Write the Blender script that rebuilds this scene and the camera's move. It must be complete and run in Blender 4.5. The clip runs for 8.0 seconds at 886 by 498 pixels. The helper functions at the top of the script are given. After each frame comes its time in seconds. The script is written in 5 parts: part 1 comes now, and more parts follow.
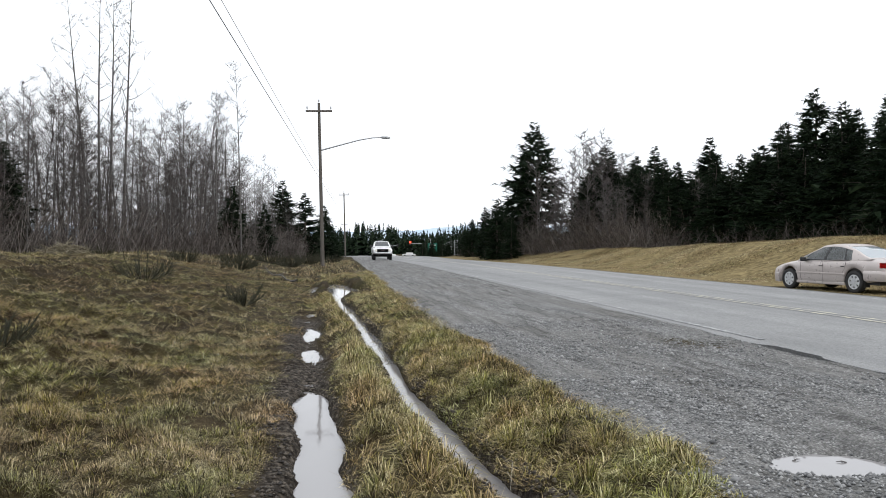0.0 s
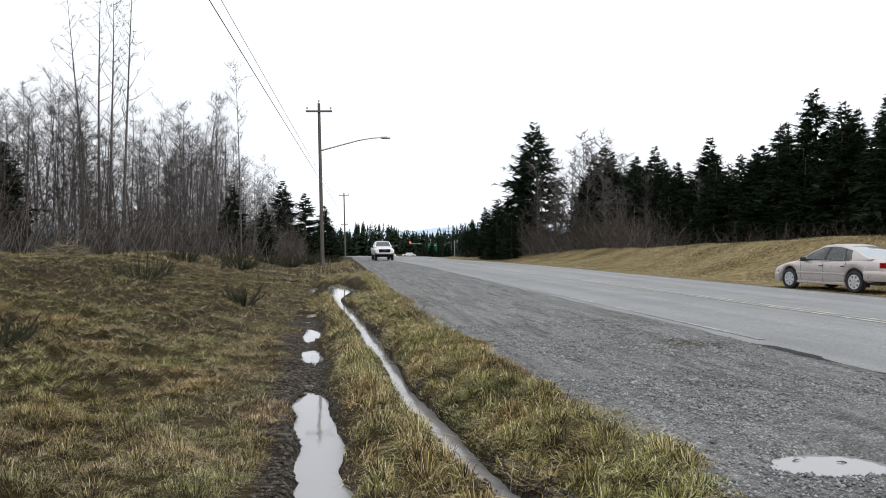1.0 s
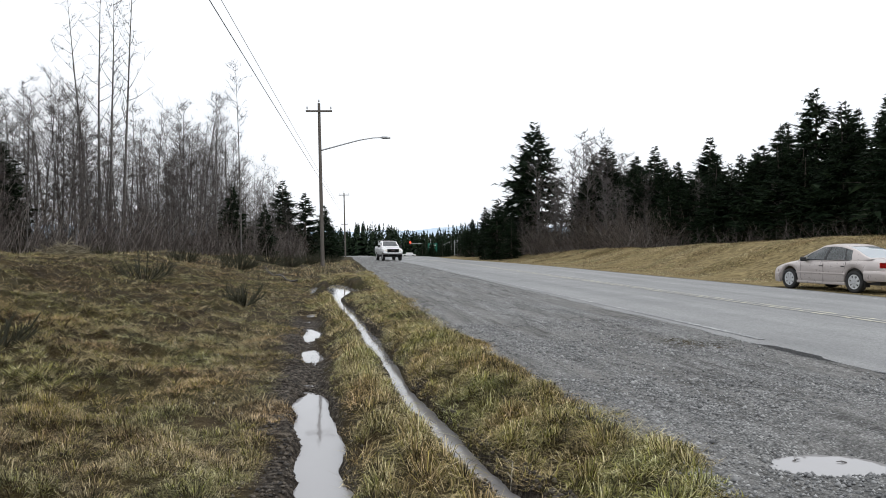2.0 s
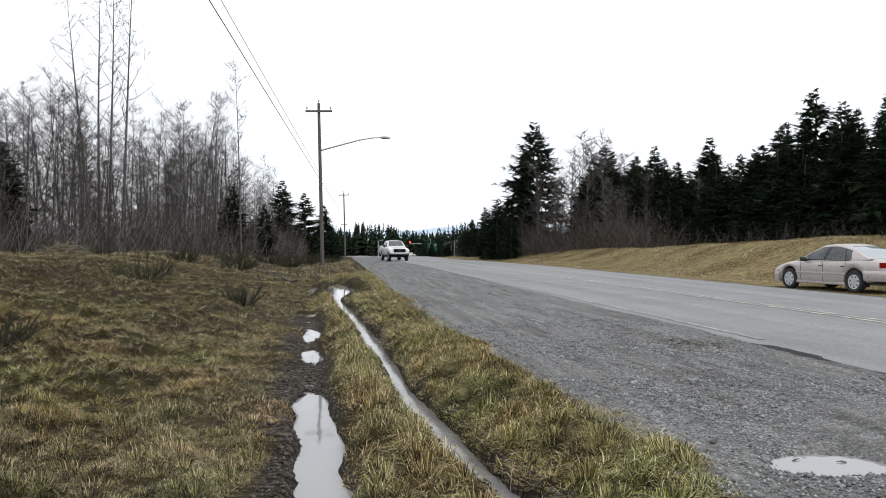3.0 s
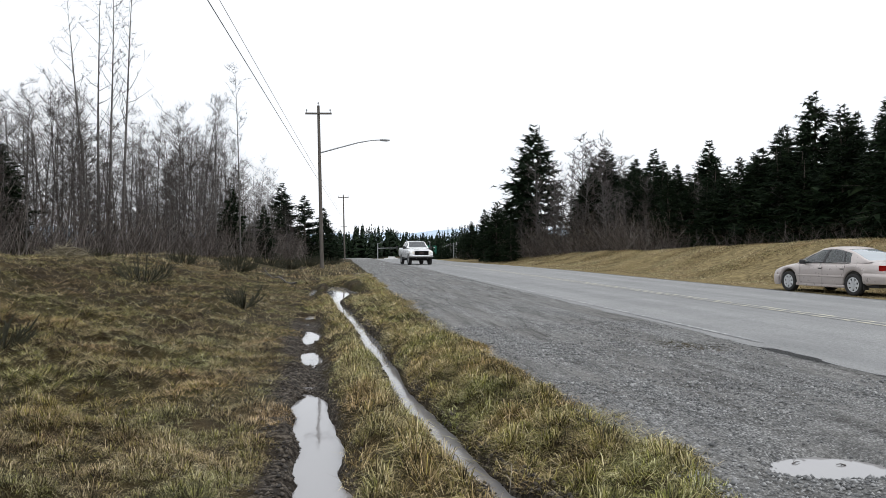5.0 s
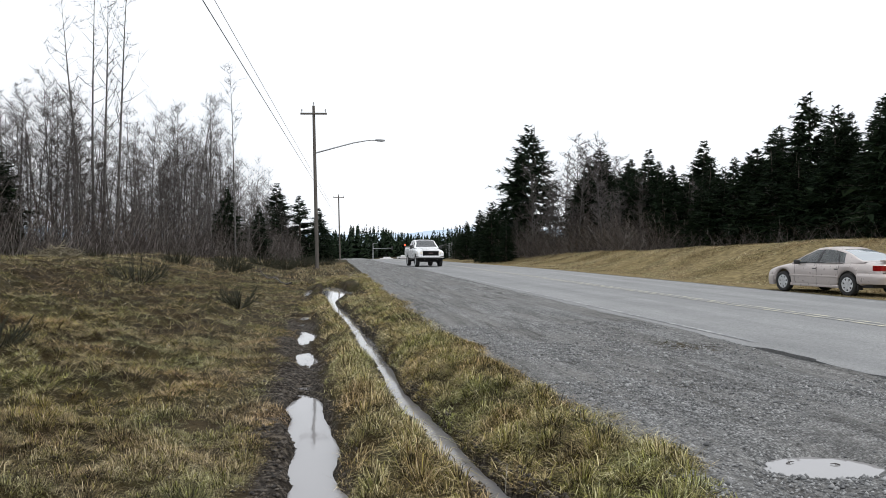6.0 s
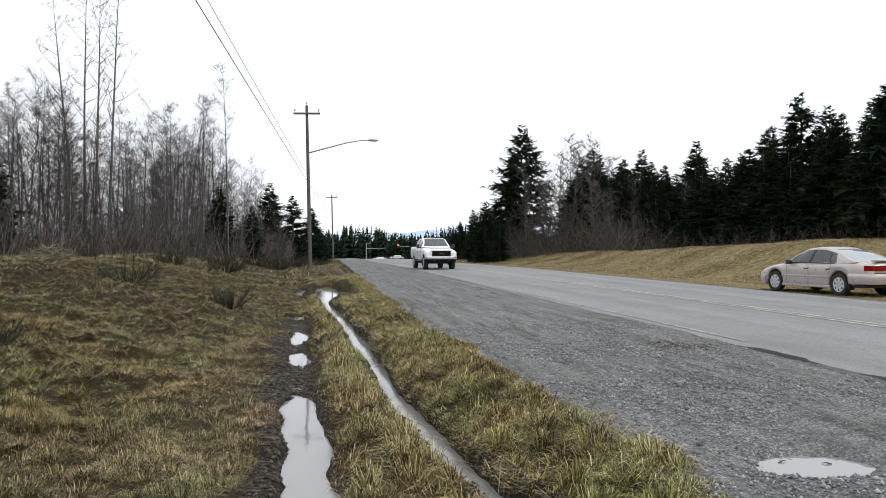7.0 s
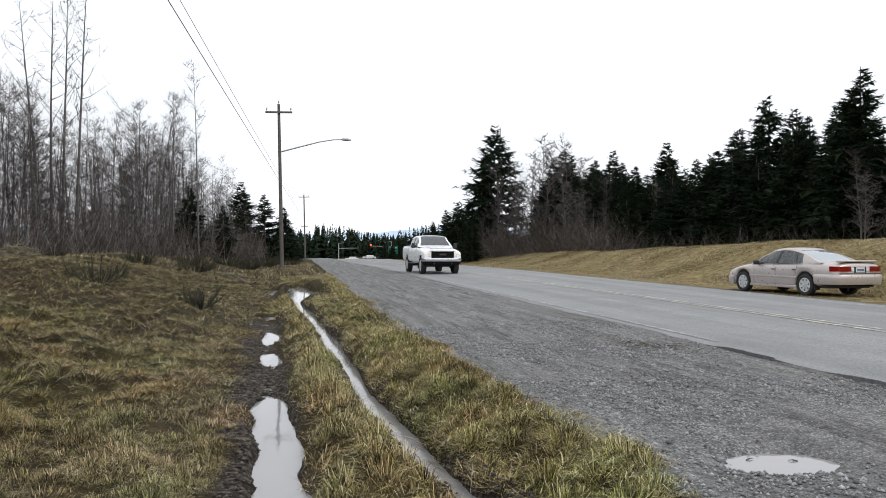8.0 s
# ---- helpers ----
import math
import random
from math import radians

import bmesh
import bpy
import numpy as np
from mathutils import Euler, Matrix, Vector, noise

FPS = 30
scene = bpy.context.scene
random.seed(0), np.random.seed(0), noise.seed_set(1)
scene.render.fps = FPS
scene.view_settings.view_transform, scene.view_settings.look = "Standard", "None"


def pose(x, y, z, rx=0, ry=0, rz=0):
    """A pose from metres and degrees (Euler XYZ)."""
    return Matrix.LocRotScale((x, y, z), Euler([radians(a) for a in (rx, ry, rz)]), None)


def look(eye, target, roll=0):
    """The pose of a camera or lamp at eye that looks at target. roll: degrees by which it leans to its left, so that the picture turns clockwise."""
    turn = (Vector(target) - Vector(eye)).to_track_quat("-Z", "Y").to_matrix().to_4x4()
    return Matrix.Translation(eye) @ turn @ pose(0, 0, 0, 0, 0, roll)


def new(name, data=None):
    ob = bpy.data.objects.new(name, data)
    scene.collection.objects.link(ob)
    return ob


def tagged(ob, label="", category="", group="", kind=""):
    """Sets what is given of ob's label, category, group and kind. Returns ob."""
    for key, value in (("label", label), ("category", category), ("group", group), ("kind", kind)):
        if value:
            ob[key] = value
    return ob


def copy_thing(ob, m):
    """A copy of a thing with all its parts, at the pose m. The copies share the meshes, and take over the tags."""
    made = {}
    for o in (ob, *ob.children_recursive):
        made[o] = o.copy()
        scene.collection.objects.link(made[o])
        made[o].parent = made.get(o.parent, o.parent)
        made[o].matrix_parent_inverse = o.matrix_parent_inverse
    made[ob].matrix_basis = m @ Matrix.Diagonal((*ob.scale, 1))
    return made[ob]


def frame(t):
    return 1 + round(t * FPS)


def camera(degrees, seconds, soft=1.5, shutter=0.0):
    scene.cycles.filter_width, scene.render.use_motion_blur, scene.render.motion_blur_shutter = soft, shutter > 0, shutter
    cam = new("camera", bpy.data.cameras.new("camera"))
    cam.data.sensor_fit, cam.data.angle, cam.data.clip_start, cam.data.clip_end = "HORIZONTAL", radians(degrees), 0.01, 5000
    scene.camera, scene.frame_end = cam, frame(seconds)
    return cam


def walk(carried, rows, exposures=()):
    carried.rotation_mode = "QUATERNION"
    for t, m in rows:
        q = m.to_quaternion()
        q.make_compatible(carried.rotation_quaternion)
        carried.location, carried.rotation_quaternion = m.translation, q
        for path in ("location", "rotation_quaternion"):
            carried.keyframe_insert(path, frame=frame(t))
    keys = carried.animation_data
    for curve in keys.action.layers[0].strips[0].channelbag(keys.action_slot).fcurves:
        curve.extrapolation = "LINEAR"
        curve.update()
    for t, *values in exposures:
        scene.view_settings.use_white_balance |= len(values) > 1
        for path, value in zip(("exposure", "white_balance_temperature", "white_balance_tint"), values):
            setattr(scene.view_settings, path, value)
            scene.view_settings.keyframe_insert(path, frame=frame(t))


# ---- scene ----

# World frame: +y runs along the road away from the viewer, +x to its right side, z = 0 on the asphalt.
EYE = Vector((0.0, 0.0, 1.28))
ROAD_TURN = 7.7          # the first view looks this far to the right of the road's direction

cam = camera(60.0, 8.0, soft=0.65)


def view(yaw, pitch, roll):
    a, b = radians(ROAD_TURN + yaw), radians(pitch)
    way = Vector((math.sin(a) * math.cos(b), math.cos(a) * math.cos(b), math.sin(b)))
    return look(EYE, EYE + way * 50, roll)


# seconds, yaw to the right, pitch and roll of the hand-held camera
VIEWS = [
    (0, 0.000, 0.000, 0.000),
    (0.5, -0.002, 0.006, -0.013),
    (1, -0.002, 0.014, -0.022),
    (1.5, -0.006, 0.006, -0.015),
    (3, 0.010, 0.005, -0.020),
    (3.5, 0.208, 0.015, -0.021),
    (4, 0.214, 0.038, 0.028),
    (4.5, 0.032, 0.144, 0.037),
    (6, 0.395, 0.204, 0.018),
    (6.5, 0.768, 0.203, 0.028),
    (7, 0.895, 0.208, 0.025),
    (7.5, 1.288, 0.202, 0.047),
    (8, 2.929, 0.211, 0.148)
]
walk(cam, [(t, view(y, p - 0.21, r)) for t, y, p, r in VIEWS], exposures=[(0.0, -0.11), (0.5, -0.21), (8.0, -0.24)])

# ---- light: a bright, thinly overcast sky and a soft sun ----
world = bpy.data.worlds.new("world")
scene.world = world
world.use_nodes = True
wn, wl = world.node_tree.nodes, world.node_tree.links
bg = wn["Background"]
sky = wn.new("ShaderNodeTexSky")
sky.sky_type, sky.sun_disc = "NISHITA", False
sky.sun_elevation, sky.sun_rotation = radians(50), radians(129)
sky.air_density, sky.dust_density = 1.0, 4.0
cloud = wn.new("ShaderNodeTexNoise")
cloud.inputs["Scale"].default_value, cloud.inputs["Detail"].default_value = 2.5, 6
ramp = wn.new("ShaderNodeValToRGB")
ramp.color_ramp.elements[0].position, ramp.color_ramp.elements[0].color = 0.3, (11.6, 12.1, 12.8, 1)
ramp.color_ramp.elements[1].position, ramp.color_ramp.elements[1].color = 0.7, (13.0, 13.3, 13.8, 1)
wmix = wn.new("ShaderNodeMix")
wmix.data_type = "RGBA"
wmix.inputs["Factor"].default_value = 0.88
wl.new(cloud.outputs["Fac"], ramp.inputs["Fac"])
wl.new(sky.outputs["Color"], wmix.inputs["A"])
wl.new(ramp.outputs["Color"], wmix.inputs["B"])
wl.new(wmix.outputs["Result"], bg.inputs["Color"])
bg.inputs["Strength"].default_value = 0.113

sun = new("sun", bpy.data.lights.new("sun", "SUN"))
sun.data.energy, sun.data.angle, sun.data.color = 1.0, radians(16), (1.0, 0.98, 0.95)
sun.matrix_world = look((0, 0, 0), (-0.5, 0.4, -0.77))

# ---- lie of the land ----
ROAD_L, ROAD_R, MID = 5.45, 13.4, 8.85     # asphalt edges and centre line
WATER = -0.45


def step(x, a, b):
    t = np.clip((np.asarray(x, float) - a) / (b - a), 0, 1)
    return t * t * (3 - 2 * t)


def wave(x, y, k, seed):
    """Cheap smooth noise from a few crossed sines, about -1 to 1."""
    r = np.random.RandomState(seed)
    v = 0
    for i in range(5):
        a, p, q = r.uniform(0, 6.28), r.uniform(0, 6.28), k * r.uniform(0.6, 1.7)
        v = v + np.sin(q * (x * np.cos(a) + y * np.sin(a)) + p)
    return v / 2.6


def chance(i, j, k):
    """A repeatable number from 0 to 1 for each cell of a grid."""
    v = np.sin(i * 127.1 + j * 311.7 + k * 74.7) * 43758.5453
    return v - np.floor(v)


def mound(x, y, size, seed):
    """Tussocks: rounded humps of uneven size, one to a cell, 0 between them and up to 1 on top."""
    x, y = np.asarray(x, float), np.asarray(y, float)
    i, j = np.floor(x / size), np.floor(y / size)
    best = x * 0 + y * 0
    for di in (-1, 0, 1):
        for dj in (-1, 0, 1):
            a, b = i + di, j + dj
            cx, cy = (a + 0.1 + 0.8 * chance(a, b, seed)) * size, (b + 0.1 + 0.8 * chance(a, b, seed + 1)) * size
            r = size * (0.3 + 0.36 * chance(a, b, seed + 2))
            best = np.maximum(best, np.clip(1 - ((x - cx) ** 2 + (y - cy) ** 2) / r ** 2, 0, 1) * (0.4 + 0.6 * chance(a, b, seed + 3)))
    return best


def tussock(x, y):
    return np.maximum(mound(x, y, 0.3, 3), 0.85 * mound(x, y, 0.55, 9))


def fall(y):
    """The road's slow fall, and the crest behind which it drops away."""
    return -0.25 * step(y, 45, 100) - 2.6 * step(y, 112, 200)


def ditch_x(y):
    return np.interp(y, [0, 4.6, 6, 7.5, 10, 14.5, 19, 23, 30], [1.45, 1.2, 1.0, 0.83, 0.72, 0.55, 0.3, 0.0, -0.35]) + 0.015 * np.sin(y * 1.9) + 0.012 * wave(y, y * 0, 2.7, 61)


def rut_x(y):
    return np.interp(y, [0, 5, 7, 10, 15, 22, 30], [0.0, -0.13, -0.2, -0.3, -0.5, -0.75, -0.9]) + 0.03 * np.sin(y * 1.3)


def gravel_edge(y):
    return np.interp(y, [0, 4.5, 7, 12, 25, 45, 110], [2.2, 2.1, 2.0, 1.75, 1.6, 1.6, 1.8])


def height(x, y):
    """The ground's height at x, y (arrays)."""
    x, y = np.asarray(x, float), np.asarray(y, float)
    ge, dx, rx = gravel_edge(y), ditch_x(y), rut_x(y)
    tuft = tussock(x, y) if np.any((y < 44) & (x < 3)) else 0.0
    # gravel shoulder and the bed of the road
    z = -0.01 - 0.055 * step(ROAD_L - x, 0, 3.5) - 0.06 * step(x, ROAD_L + 0.35, ROAD_L + 0.6)
    # verge falling to the ditch, the hump between ditch and rut
    near = 1 - step(y, 31, 38)
    low = -0.36 + 0.3 * step(y, 29, 52)
    s = np.clip((ge + 0.15 - x) / np.maximum(ge + 0.15 - dx - 0.13, 0.5), 0, 1)
    z = z + (low - z) * (0.52 * step(s, 0, 1) + 0.48 * s ** 8)
    rut = 0.22 - 0.15 * step(y, 8.5, 9.3) + 0.13 * np.exp(-(((y - 12.1) / 0.5) ** 2)) + 0.13 * np.exp(-(((y - 15.2) / 0.7) ** 2)) + 0.08 * np.exp(-(((y - 19.5) / 0.7) ** 2))
    hump = 0.16 * np.exp(-(((x - (dx + rx) / 2) / 0.28) ** 2))
    z = z + near * (hump - 0.27 * np.exp(-(((x - dx) / (0.135 + 0.028 * wave(x * 0.3, y, 4.2, 62) - 0.03 * step(7.5 - y, 0, 2.5) + 0.03 * np.sin(y * 0.9 + 1) + 0.003 * np.clip(y - 10, 0, 10))) ** 8)) - rut * np.exp(-(((x - rx + 0.02 + 0.03 * wave(x, y, 3.1, 63)) / (0.2 + 0.03 * wave(x, y, 5.3, 64))) ** 4)))
    pond = np.exp(-((((x - 0.02 + 0.1 * wave(x, y, 2.4, 65)) / 0.5) ** 2 + ((y - 30.2) / 4.6) ** 2) ** 3))
    arm = np.exp(-((((x - 0.58) / 0.42) ** 2 + ((y - 28.8) / 2.4) ** 2) ** 2)) + np.exp(-((((x + 0.95) / 0.17) ** 2 + ((y - 30.6) / 1.8) ** 2) ** 2))
    z = z - 0.55 * np.maximum(pond, np.minimum(arm, 1))
    # field on the ditch's far side
    lift = 1.35 - 0.55 * step(y, 20, 60) - 0.35 * step(y, 60, 120)
    z = z + lift * step(rx - 0.35 - x, 0.0, 9.0) 
    z = z + step(rx - 0.5 - x, 0, 2.0) * (0.09 * wave(x, y, 0.8, 3) + 0.05 * wave(x, y, 2.3, 5) + (0.15 * tuft + 0.02 * wave(x, y, 14.0, 13) - 0.05) * (1 - step(y, 24, 44)))
    z = z + step(ge - x, 0, 0.6) * 0.03 * wave(x, y, 4.5, 6)
    grown = step(ge - x, 0.05, 0.35) * step(x, rx + 0.2, rx + 0.4) * step(np.abs(x - dx), 0.15, 0.3)
    z = z + grown * (0.09 * tuft - 0.03) * (1 - step(y, 24, 36))
    z = z + (0.014 * wave(x * 3, y * 0.25, 1.6, 14) + 0.032 * wave(x * 2.2 + 0.006 * y * y, y * 0.1, 1.9, 15) * step(y, 12, 20)) * step(x, ge, ge + 0.4) * (1 - step(x, ROAD_L - 0.5, ROAD_L))
    rough = (1 - step(np.abs(x - (dx + rx) / 2), 0.9, 1.5)) * (1 - step(y, 14, 30))
    z = z + rough * (0.016 * wave(x, y, 14.0, 16) + 0.012 * wave(x, y, 29.0, 17))
    z = z + 0.006 * (wave(x, y, 17.0, 18) + wave(x, y, 41.0, 19)) * step(x, ge, ge + 0.3) * (x < ROAD_L) * (1 - step(y, 10, 16))
    # far shoulder and the grass bank
    bank = 1.72 - 0.62 * step(y, 28, 62) - 0.5 * step(y, 62, 110)
    z = z + (0.08 + bank * step(x, 16.6, 23.3) + 0.06 * wave(x, y, 0.9, 8)) * step(x, 16.3, 17.8)
    # potholes
    for px, py, rad, dep in HOLES:
        z = z - dep * np.exp(-((((x - px) / rad[0]) ** 2 + ((y - py) / rad[1]) ** 2) ** 1.5))
    return z + fall(y)


HOLES = [(3.08, 4.47, (0.4, 0.31), 0.11), (5.55, 8.8, (0.1, 0.6), 0.22), (5.58, 6.6, (0.11, 0.52), 0.22), (4.6, 9.6, (0.5, 0.8), 0.03)]

# ---- materials ----
def shader(name):
    m = bpy.data.materials.new(name)
    m.use_nodes = True
    nt = m.node_tree
    return m, nt.nodes, nt.links, nt.nodes["Principled BSDF"]


def noise_node(n, l, scale, detail=5.0, rough=0.55, coords=None, stretch=None):
    t = n.new("ShaderNodeTexNoise")
    t.inputs["Scale"].default_value, t.inputs["Detail"].default_value, t.inputs["Roughness"].default_value = scale, detail, rough
    if coords is None:
        coords = n.new("ShaderNodeTexCoord").outputs["Object"]
    if stretch:
        mp = n.new("ShaderNodeMapping")
        mp.inputs["Scale"].default_value = stretch
        l.new(coords, mp.inputs["Vector"])
        coords = mp.outputs["Vector"]
    l.new(coords, t.inputs["Vector"])
    return t.outputs["Fac"]


def ramp_node(n, l, fac, stops):
    r = n.new("ShaderNodeValToRGB")
    e = r.color_ramp.elements
    while len(e) < len(stops):
        e.new(0.5)
    for el, (p, c) in zip(e, stops):
        el.position, el.color = p, (*c, 1)
    l.new(fac, r.inputs["Fac"])
    return r.outputs["Color"]


def mix_node(n, l, fac, a, b, mode="MIX"):
    m = n.new("ShaderNodeMix")
    m.data_type, m.blend_type = "RGBA", mode
    for key, v in (("Factor", fac), ("A", a), ("B", b)):
        if isinstance(v, (int, float)):
            m.inputs[key].default_value = v
        elif isinstance(v, tuple):
            m.inputs[key].default_value = (*v, 1)
        else:
            l.new(v, m.inputs[key])
    return m.outputs["Result"]


def math_node(n, l, op, a, b=0.0, clamp=False):
    m = n.new("ShaderNodeMath")
    m.operation, m.use_clamp = op, clamp
    for i, v in enumerate((a, b)):
        if isinstance(v, (int, float)):
            m.inputs[i].default_value = v
        else:
            l.new(v, m.inputs[i])
    return m.outputs[0]


def bump_node(n, l, h, strength, dist, bsdf):
    b = n.new("ShaderNodeBump")
    b.inputs["Strength"].default_value, b.inputs["Distance"].default_value = strength, dist
    l.new(h, b.inputs["Height"])
    l.new(b.outputs["Normal"], bsdf.inputs["Normal"])


def attr_node(n, name):
    a = n.new("ShaderNodeAttribute")
    a.attribute_name = name
    return a.outputs["Fac"]


def surface(name, stops, scale=6.0, rough=0.7, metal=0.0, bump=0.0, bump_scale=60.0, spread=0.15, stretch=None, island=False, coat=0.0):
    """A plain surface: colour over two scales of noise, fine relief."""
    m, n, l, b = shader(name)
    f = noise_node(n, l, scale, stretch=stretch)
    if island:
        g = n.new("ShaderNodeNewGeometry").outputs["Random Per Island"]
        f = math_node(n, l, "ADD", math_node(n, l, "MULTIPLY", f, 0.5), math_node(n, l, "MULTIPLY", g, 0.5))
    c = ramp_node(n, l, f, stops)
    fine = noise_node(n, l, scale * 9, 3)
    c = mix_node(n, l, spread, c, ramp_node(n, l, fine, [(0.3, (0.35, 0.35, 0.35)), (0.7, (1, 1, 1))]), "MULTIPLY")
    l.new(c, b.inputs["Base Color"])
    b.inputs["Metallic"].default_value = metal
    b.inputs["Coat Weight"].default_value = coat
    l.new(math_node(n, l, "ADD", math_node(n, l, "MULTIPLY", fine, 0.16), rough - 0.08), b.inputs["Roughness"])
    if bump:
        bump_node(n, l, noise_node(n, l, bump_scale, 4), bump, 0.01, b)
    return m


def ground_material():
    m, n, l, b = shader("field_soil_and_gravel")
    co = n.new("ShaderNodeTexCoord").outputs["Object"]
    big, mid, fine, grit = (noise_node(n, l, s, 6, 0.6, co) for s in (0.45, 2.4, 17.0, 90.0))
    turf = ramp_node(n, l, mid, [(0.25, (0.014, 0.01, 0.006)), (0.5, (0.042, 0.031, 0.016)), (0.75, (0.1, 0.074, 0.036))])
    green = ramp_node(n, l, fine, [(0.3, (0.025, 0.028, 0.008)), (0.7, (0.085, 0.085, 0.026))])
    turf = mix_node(n, l, ramp_node(n, l, big, [(0.45, (0, 0, 0)), (0.65, (0.6, 0.6, 0.6))]), turf, green)
    turf = mix_node(n, l, 0.6, turf, ramp_node(n, l, fine, [(0.3, (0.35, 0.33, 0.3)), (0.7, (1.25, 1.2, 1.1))]), "MULTIPLY")
    mud = ramp_node(n, l, fine, [(0.34, (0.012, 0.009, 0.007)), (0.5, (0.036, 0.029, 0.022)), (0.66, (0.14, 0.117, 0.092))])
    vor = n.new("ShaderNodeTexVoronoi")
    vor.inputs["Scale"].default_value = 62
    l.new(co, vor.inputs["Vector"])
    stone = ramp_node(n, l, vor.outputs["Color"], [(0.1, (0.12, 0.122, 0.124)), (0.5, (0.27, 0.274, 0.277)), (0.9, (0.54, 0.545, 0.545))])
    # Shade in the gaps between stones is put into the gravel's colour.
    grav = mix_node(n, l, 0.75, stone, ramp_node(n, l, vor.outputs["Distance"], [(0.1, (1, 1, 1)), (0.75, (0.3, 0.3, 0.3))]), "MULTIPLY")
    grav = mix_node(n, l, ramp_node(n, l, noise_node(n, l, 1.0, 6, 0.6, co, (1.6, 0.22, 1)), [(0.4, (0, 0, 0)), (0.62, (0.75, 0.75, 0.75))]), grav,
                    ramp_node(n, l, grit, [(0.3, (0.09, 0.088, 0.085)), (0.7, (0.26, 0.255, 0.247))]))

    streak = ramp_node(n, l, noise_node(n, l, 1.0, 7, 0.68, co, (5.5, 0.3, 1)), [(0.34, (0.66, 0.66, 0.65)), (0.5, (1.04, 1.035, 1.02)), (0.66, (1.35, 1.34, 1.32))])
    grav = mix_node(n, l, 0.85, grav, streak, "MULTIPLY")
    grav = mix_node(n, l, 0.8, grav, ramp_node(n, l, noise_node(n, l, 11.0, 8, 0.75, co), [(0.36, (0.68, 0.68, 0.67)), (0.5, (1, 1, 1)), (0.64, (1.3, 1.3, 1.28))]), "MULTIPLY")
    ridge = math_node(n, l, "ABSOLUTE", math_node(n, l, "SUBTRACT", noise_node(n, l, 1.0, 3, 0.5, co, (1.5, 0.16, 1)), 0.5))
    grav = mix_node(n, l, 0.75, grav, ramp_node(n, l, math_node(n, l, "ADD", ridge, math_node(n, l, "MULTIPLY", fine, 0.03)), [(0.012, (0.42, 0.41, 0.4)), (0.034, (1, 1, 1))]), "MULTIPLY")
    straw = ramp_node(n, l, mid, [(0.3, (0.185, 0.142, 0.066)), (0.7, (0.33, 0.262, 0.135))])
    turf = mix_node(n, l, attr_node(n, "dry"), turf, mix_node(n, l, 0.85, straw, ramp_node(n, l, noise_node(n, l, 3.2, 7, 0.7, co), [(0.36, (0.3, 0.27, 0.22)), (0.5, (0.85, 0.85, 0.82)), (0.66, (1.3, 1.3, 1.25))]), "MULTIPLY"))

    def edge(name, lo, hi):
        w = math_node(n, l, "ADD", attr_node(n, name), math_node(n, l, "MULTIPLY", math_node(n, l, "SUBTRACT", fine, 0.5), 0.9))
        return ramp_node(n, l, w, [(lo, (0, 0, 0)), (hi, (1, 1, 1))])
    c = mix_node(n, l, edge("mud", 0.4, 0.65), turf, mud)
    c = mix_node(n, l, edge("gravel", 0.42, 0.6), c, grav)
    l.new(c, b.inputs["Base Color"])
    l.new(ramp_node(n, l, math_node(n, l, "MULTIPLY", attr_node(n, "mud"), fine), [(0.3, (0.95, 0.95, 0.95)), (0.7, (0.55, 0.55, 0.55))]), b.inputs["Roughness"])
    b.inputs["Specular IOR Level"].default_value = 0.15
    h = math_node(n, l, "ADD", math_node(n, l, "MULTIPLY", fine, 1.0), math_node(n, l, "MULTIPLY", grit, 0.35))
    h = math_node(n, l, "SUBTRACT", h, math_node(n, l, "MULTIPLY", vor.outputs["Distance"], 0.3))
    bump_node(n, l, h, 0.8, 0.05, b)
    return m


def asphalt_material():
    m, n, l, b = shader("worn_asphalt")
    co = n.new("ShaderNodeTexCoord").outputs["Object"]
    lane = noise_node(n, l, 1.0, 5, 0.6, co, (1.1, 0.04, 1))
    grit = noise_node(n, l, 120, 4, 0.7, co)
    blot = noise_node(n, l, 0.7, 6, 0.6, co)
    c = ramp_node(n, l, lane, [(0.3, (0.205, 0.209, 0.211)), (0.7, (0.31, 0.313, 0.312))])
    c = mix_node(n, l, 0.5, c, ramp_node(n, l, blot, [(0.3, (0.72, 0.72, 0.72)), (0.7, (1.12, 1.12, 1.12))]), "MULTIPLY")
    c = mix_node(n, l, 0.7, c, ramp_node(n, l, grit, [(0.3, (0.45, 0.45, 0.45)), (0.7, (1.4, 1.4, 1.4))]), "MULTIPLY")
    c = mix_node(n, l, 0.6, c, ramp_node(n, l, noise_node(n, l, 24, 6, 0.75, co), [(0.36, (0.5, 0.5, 0.5)), (0.5, (1, 1, 1)), (0.66, (1.35, 1.35, 1.35))]), "MULTIPLY")
    l.new(c, b.inputs["Base Color"])
    b.inputs["Roughness"].default_value = 0.85
    bump_node(n, l, grit, 0.4, 0.01, b)
    return m


def water_material():
    m, n, l, b = shader("muddy_water")
    b.inputs["Base Color"].default_value = (0.28, 0.272, 0.272, 1)
    b.inputs["Roughness"].default_value = 0.04
    b.inputs["IOR"].default_value = 1.4
    b.inputs["Specular IOR Level"].default_value = 1.0
    co = n.new("ShaderNodeTexCoord").outputs["Object"]
    bump_node(n, l, noise_node(n, l, 6, 3, 0.5, co, (1, 0.5, 1)), 0.06, 0.02, b)
    return m


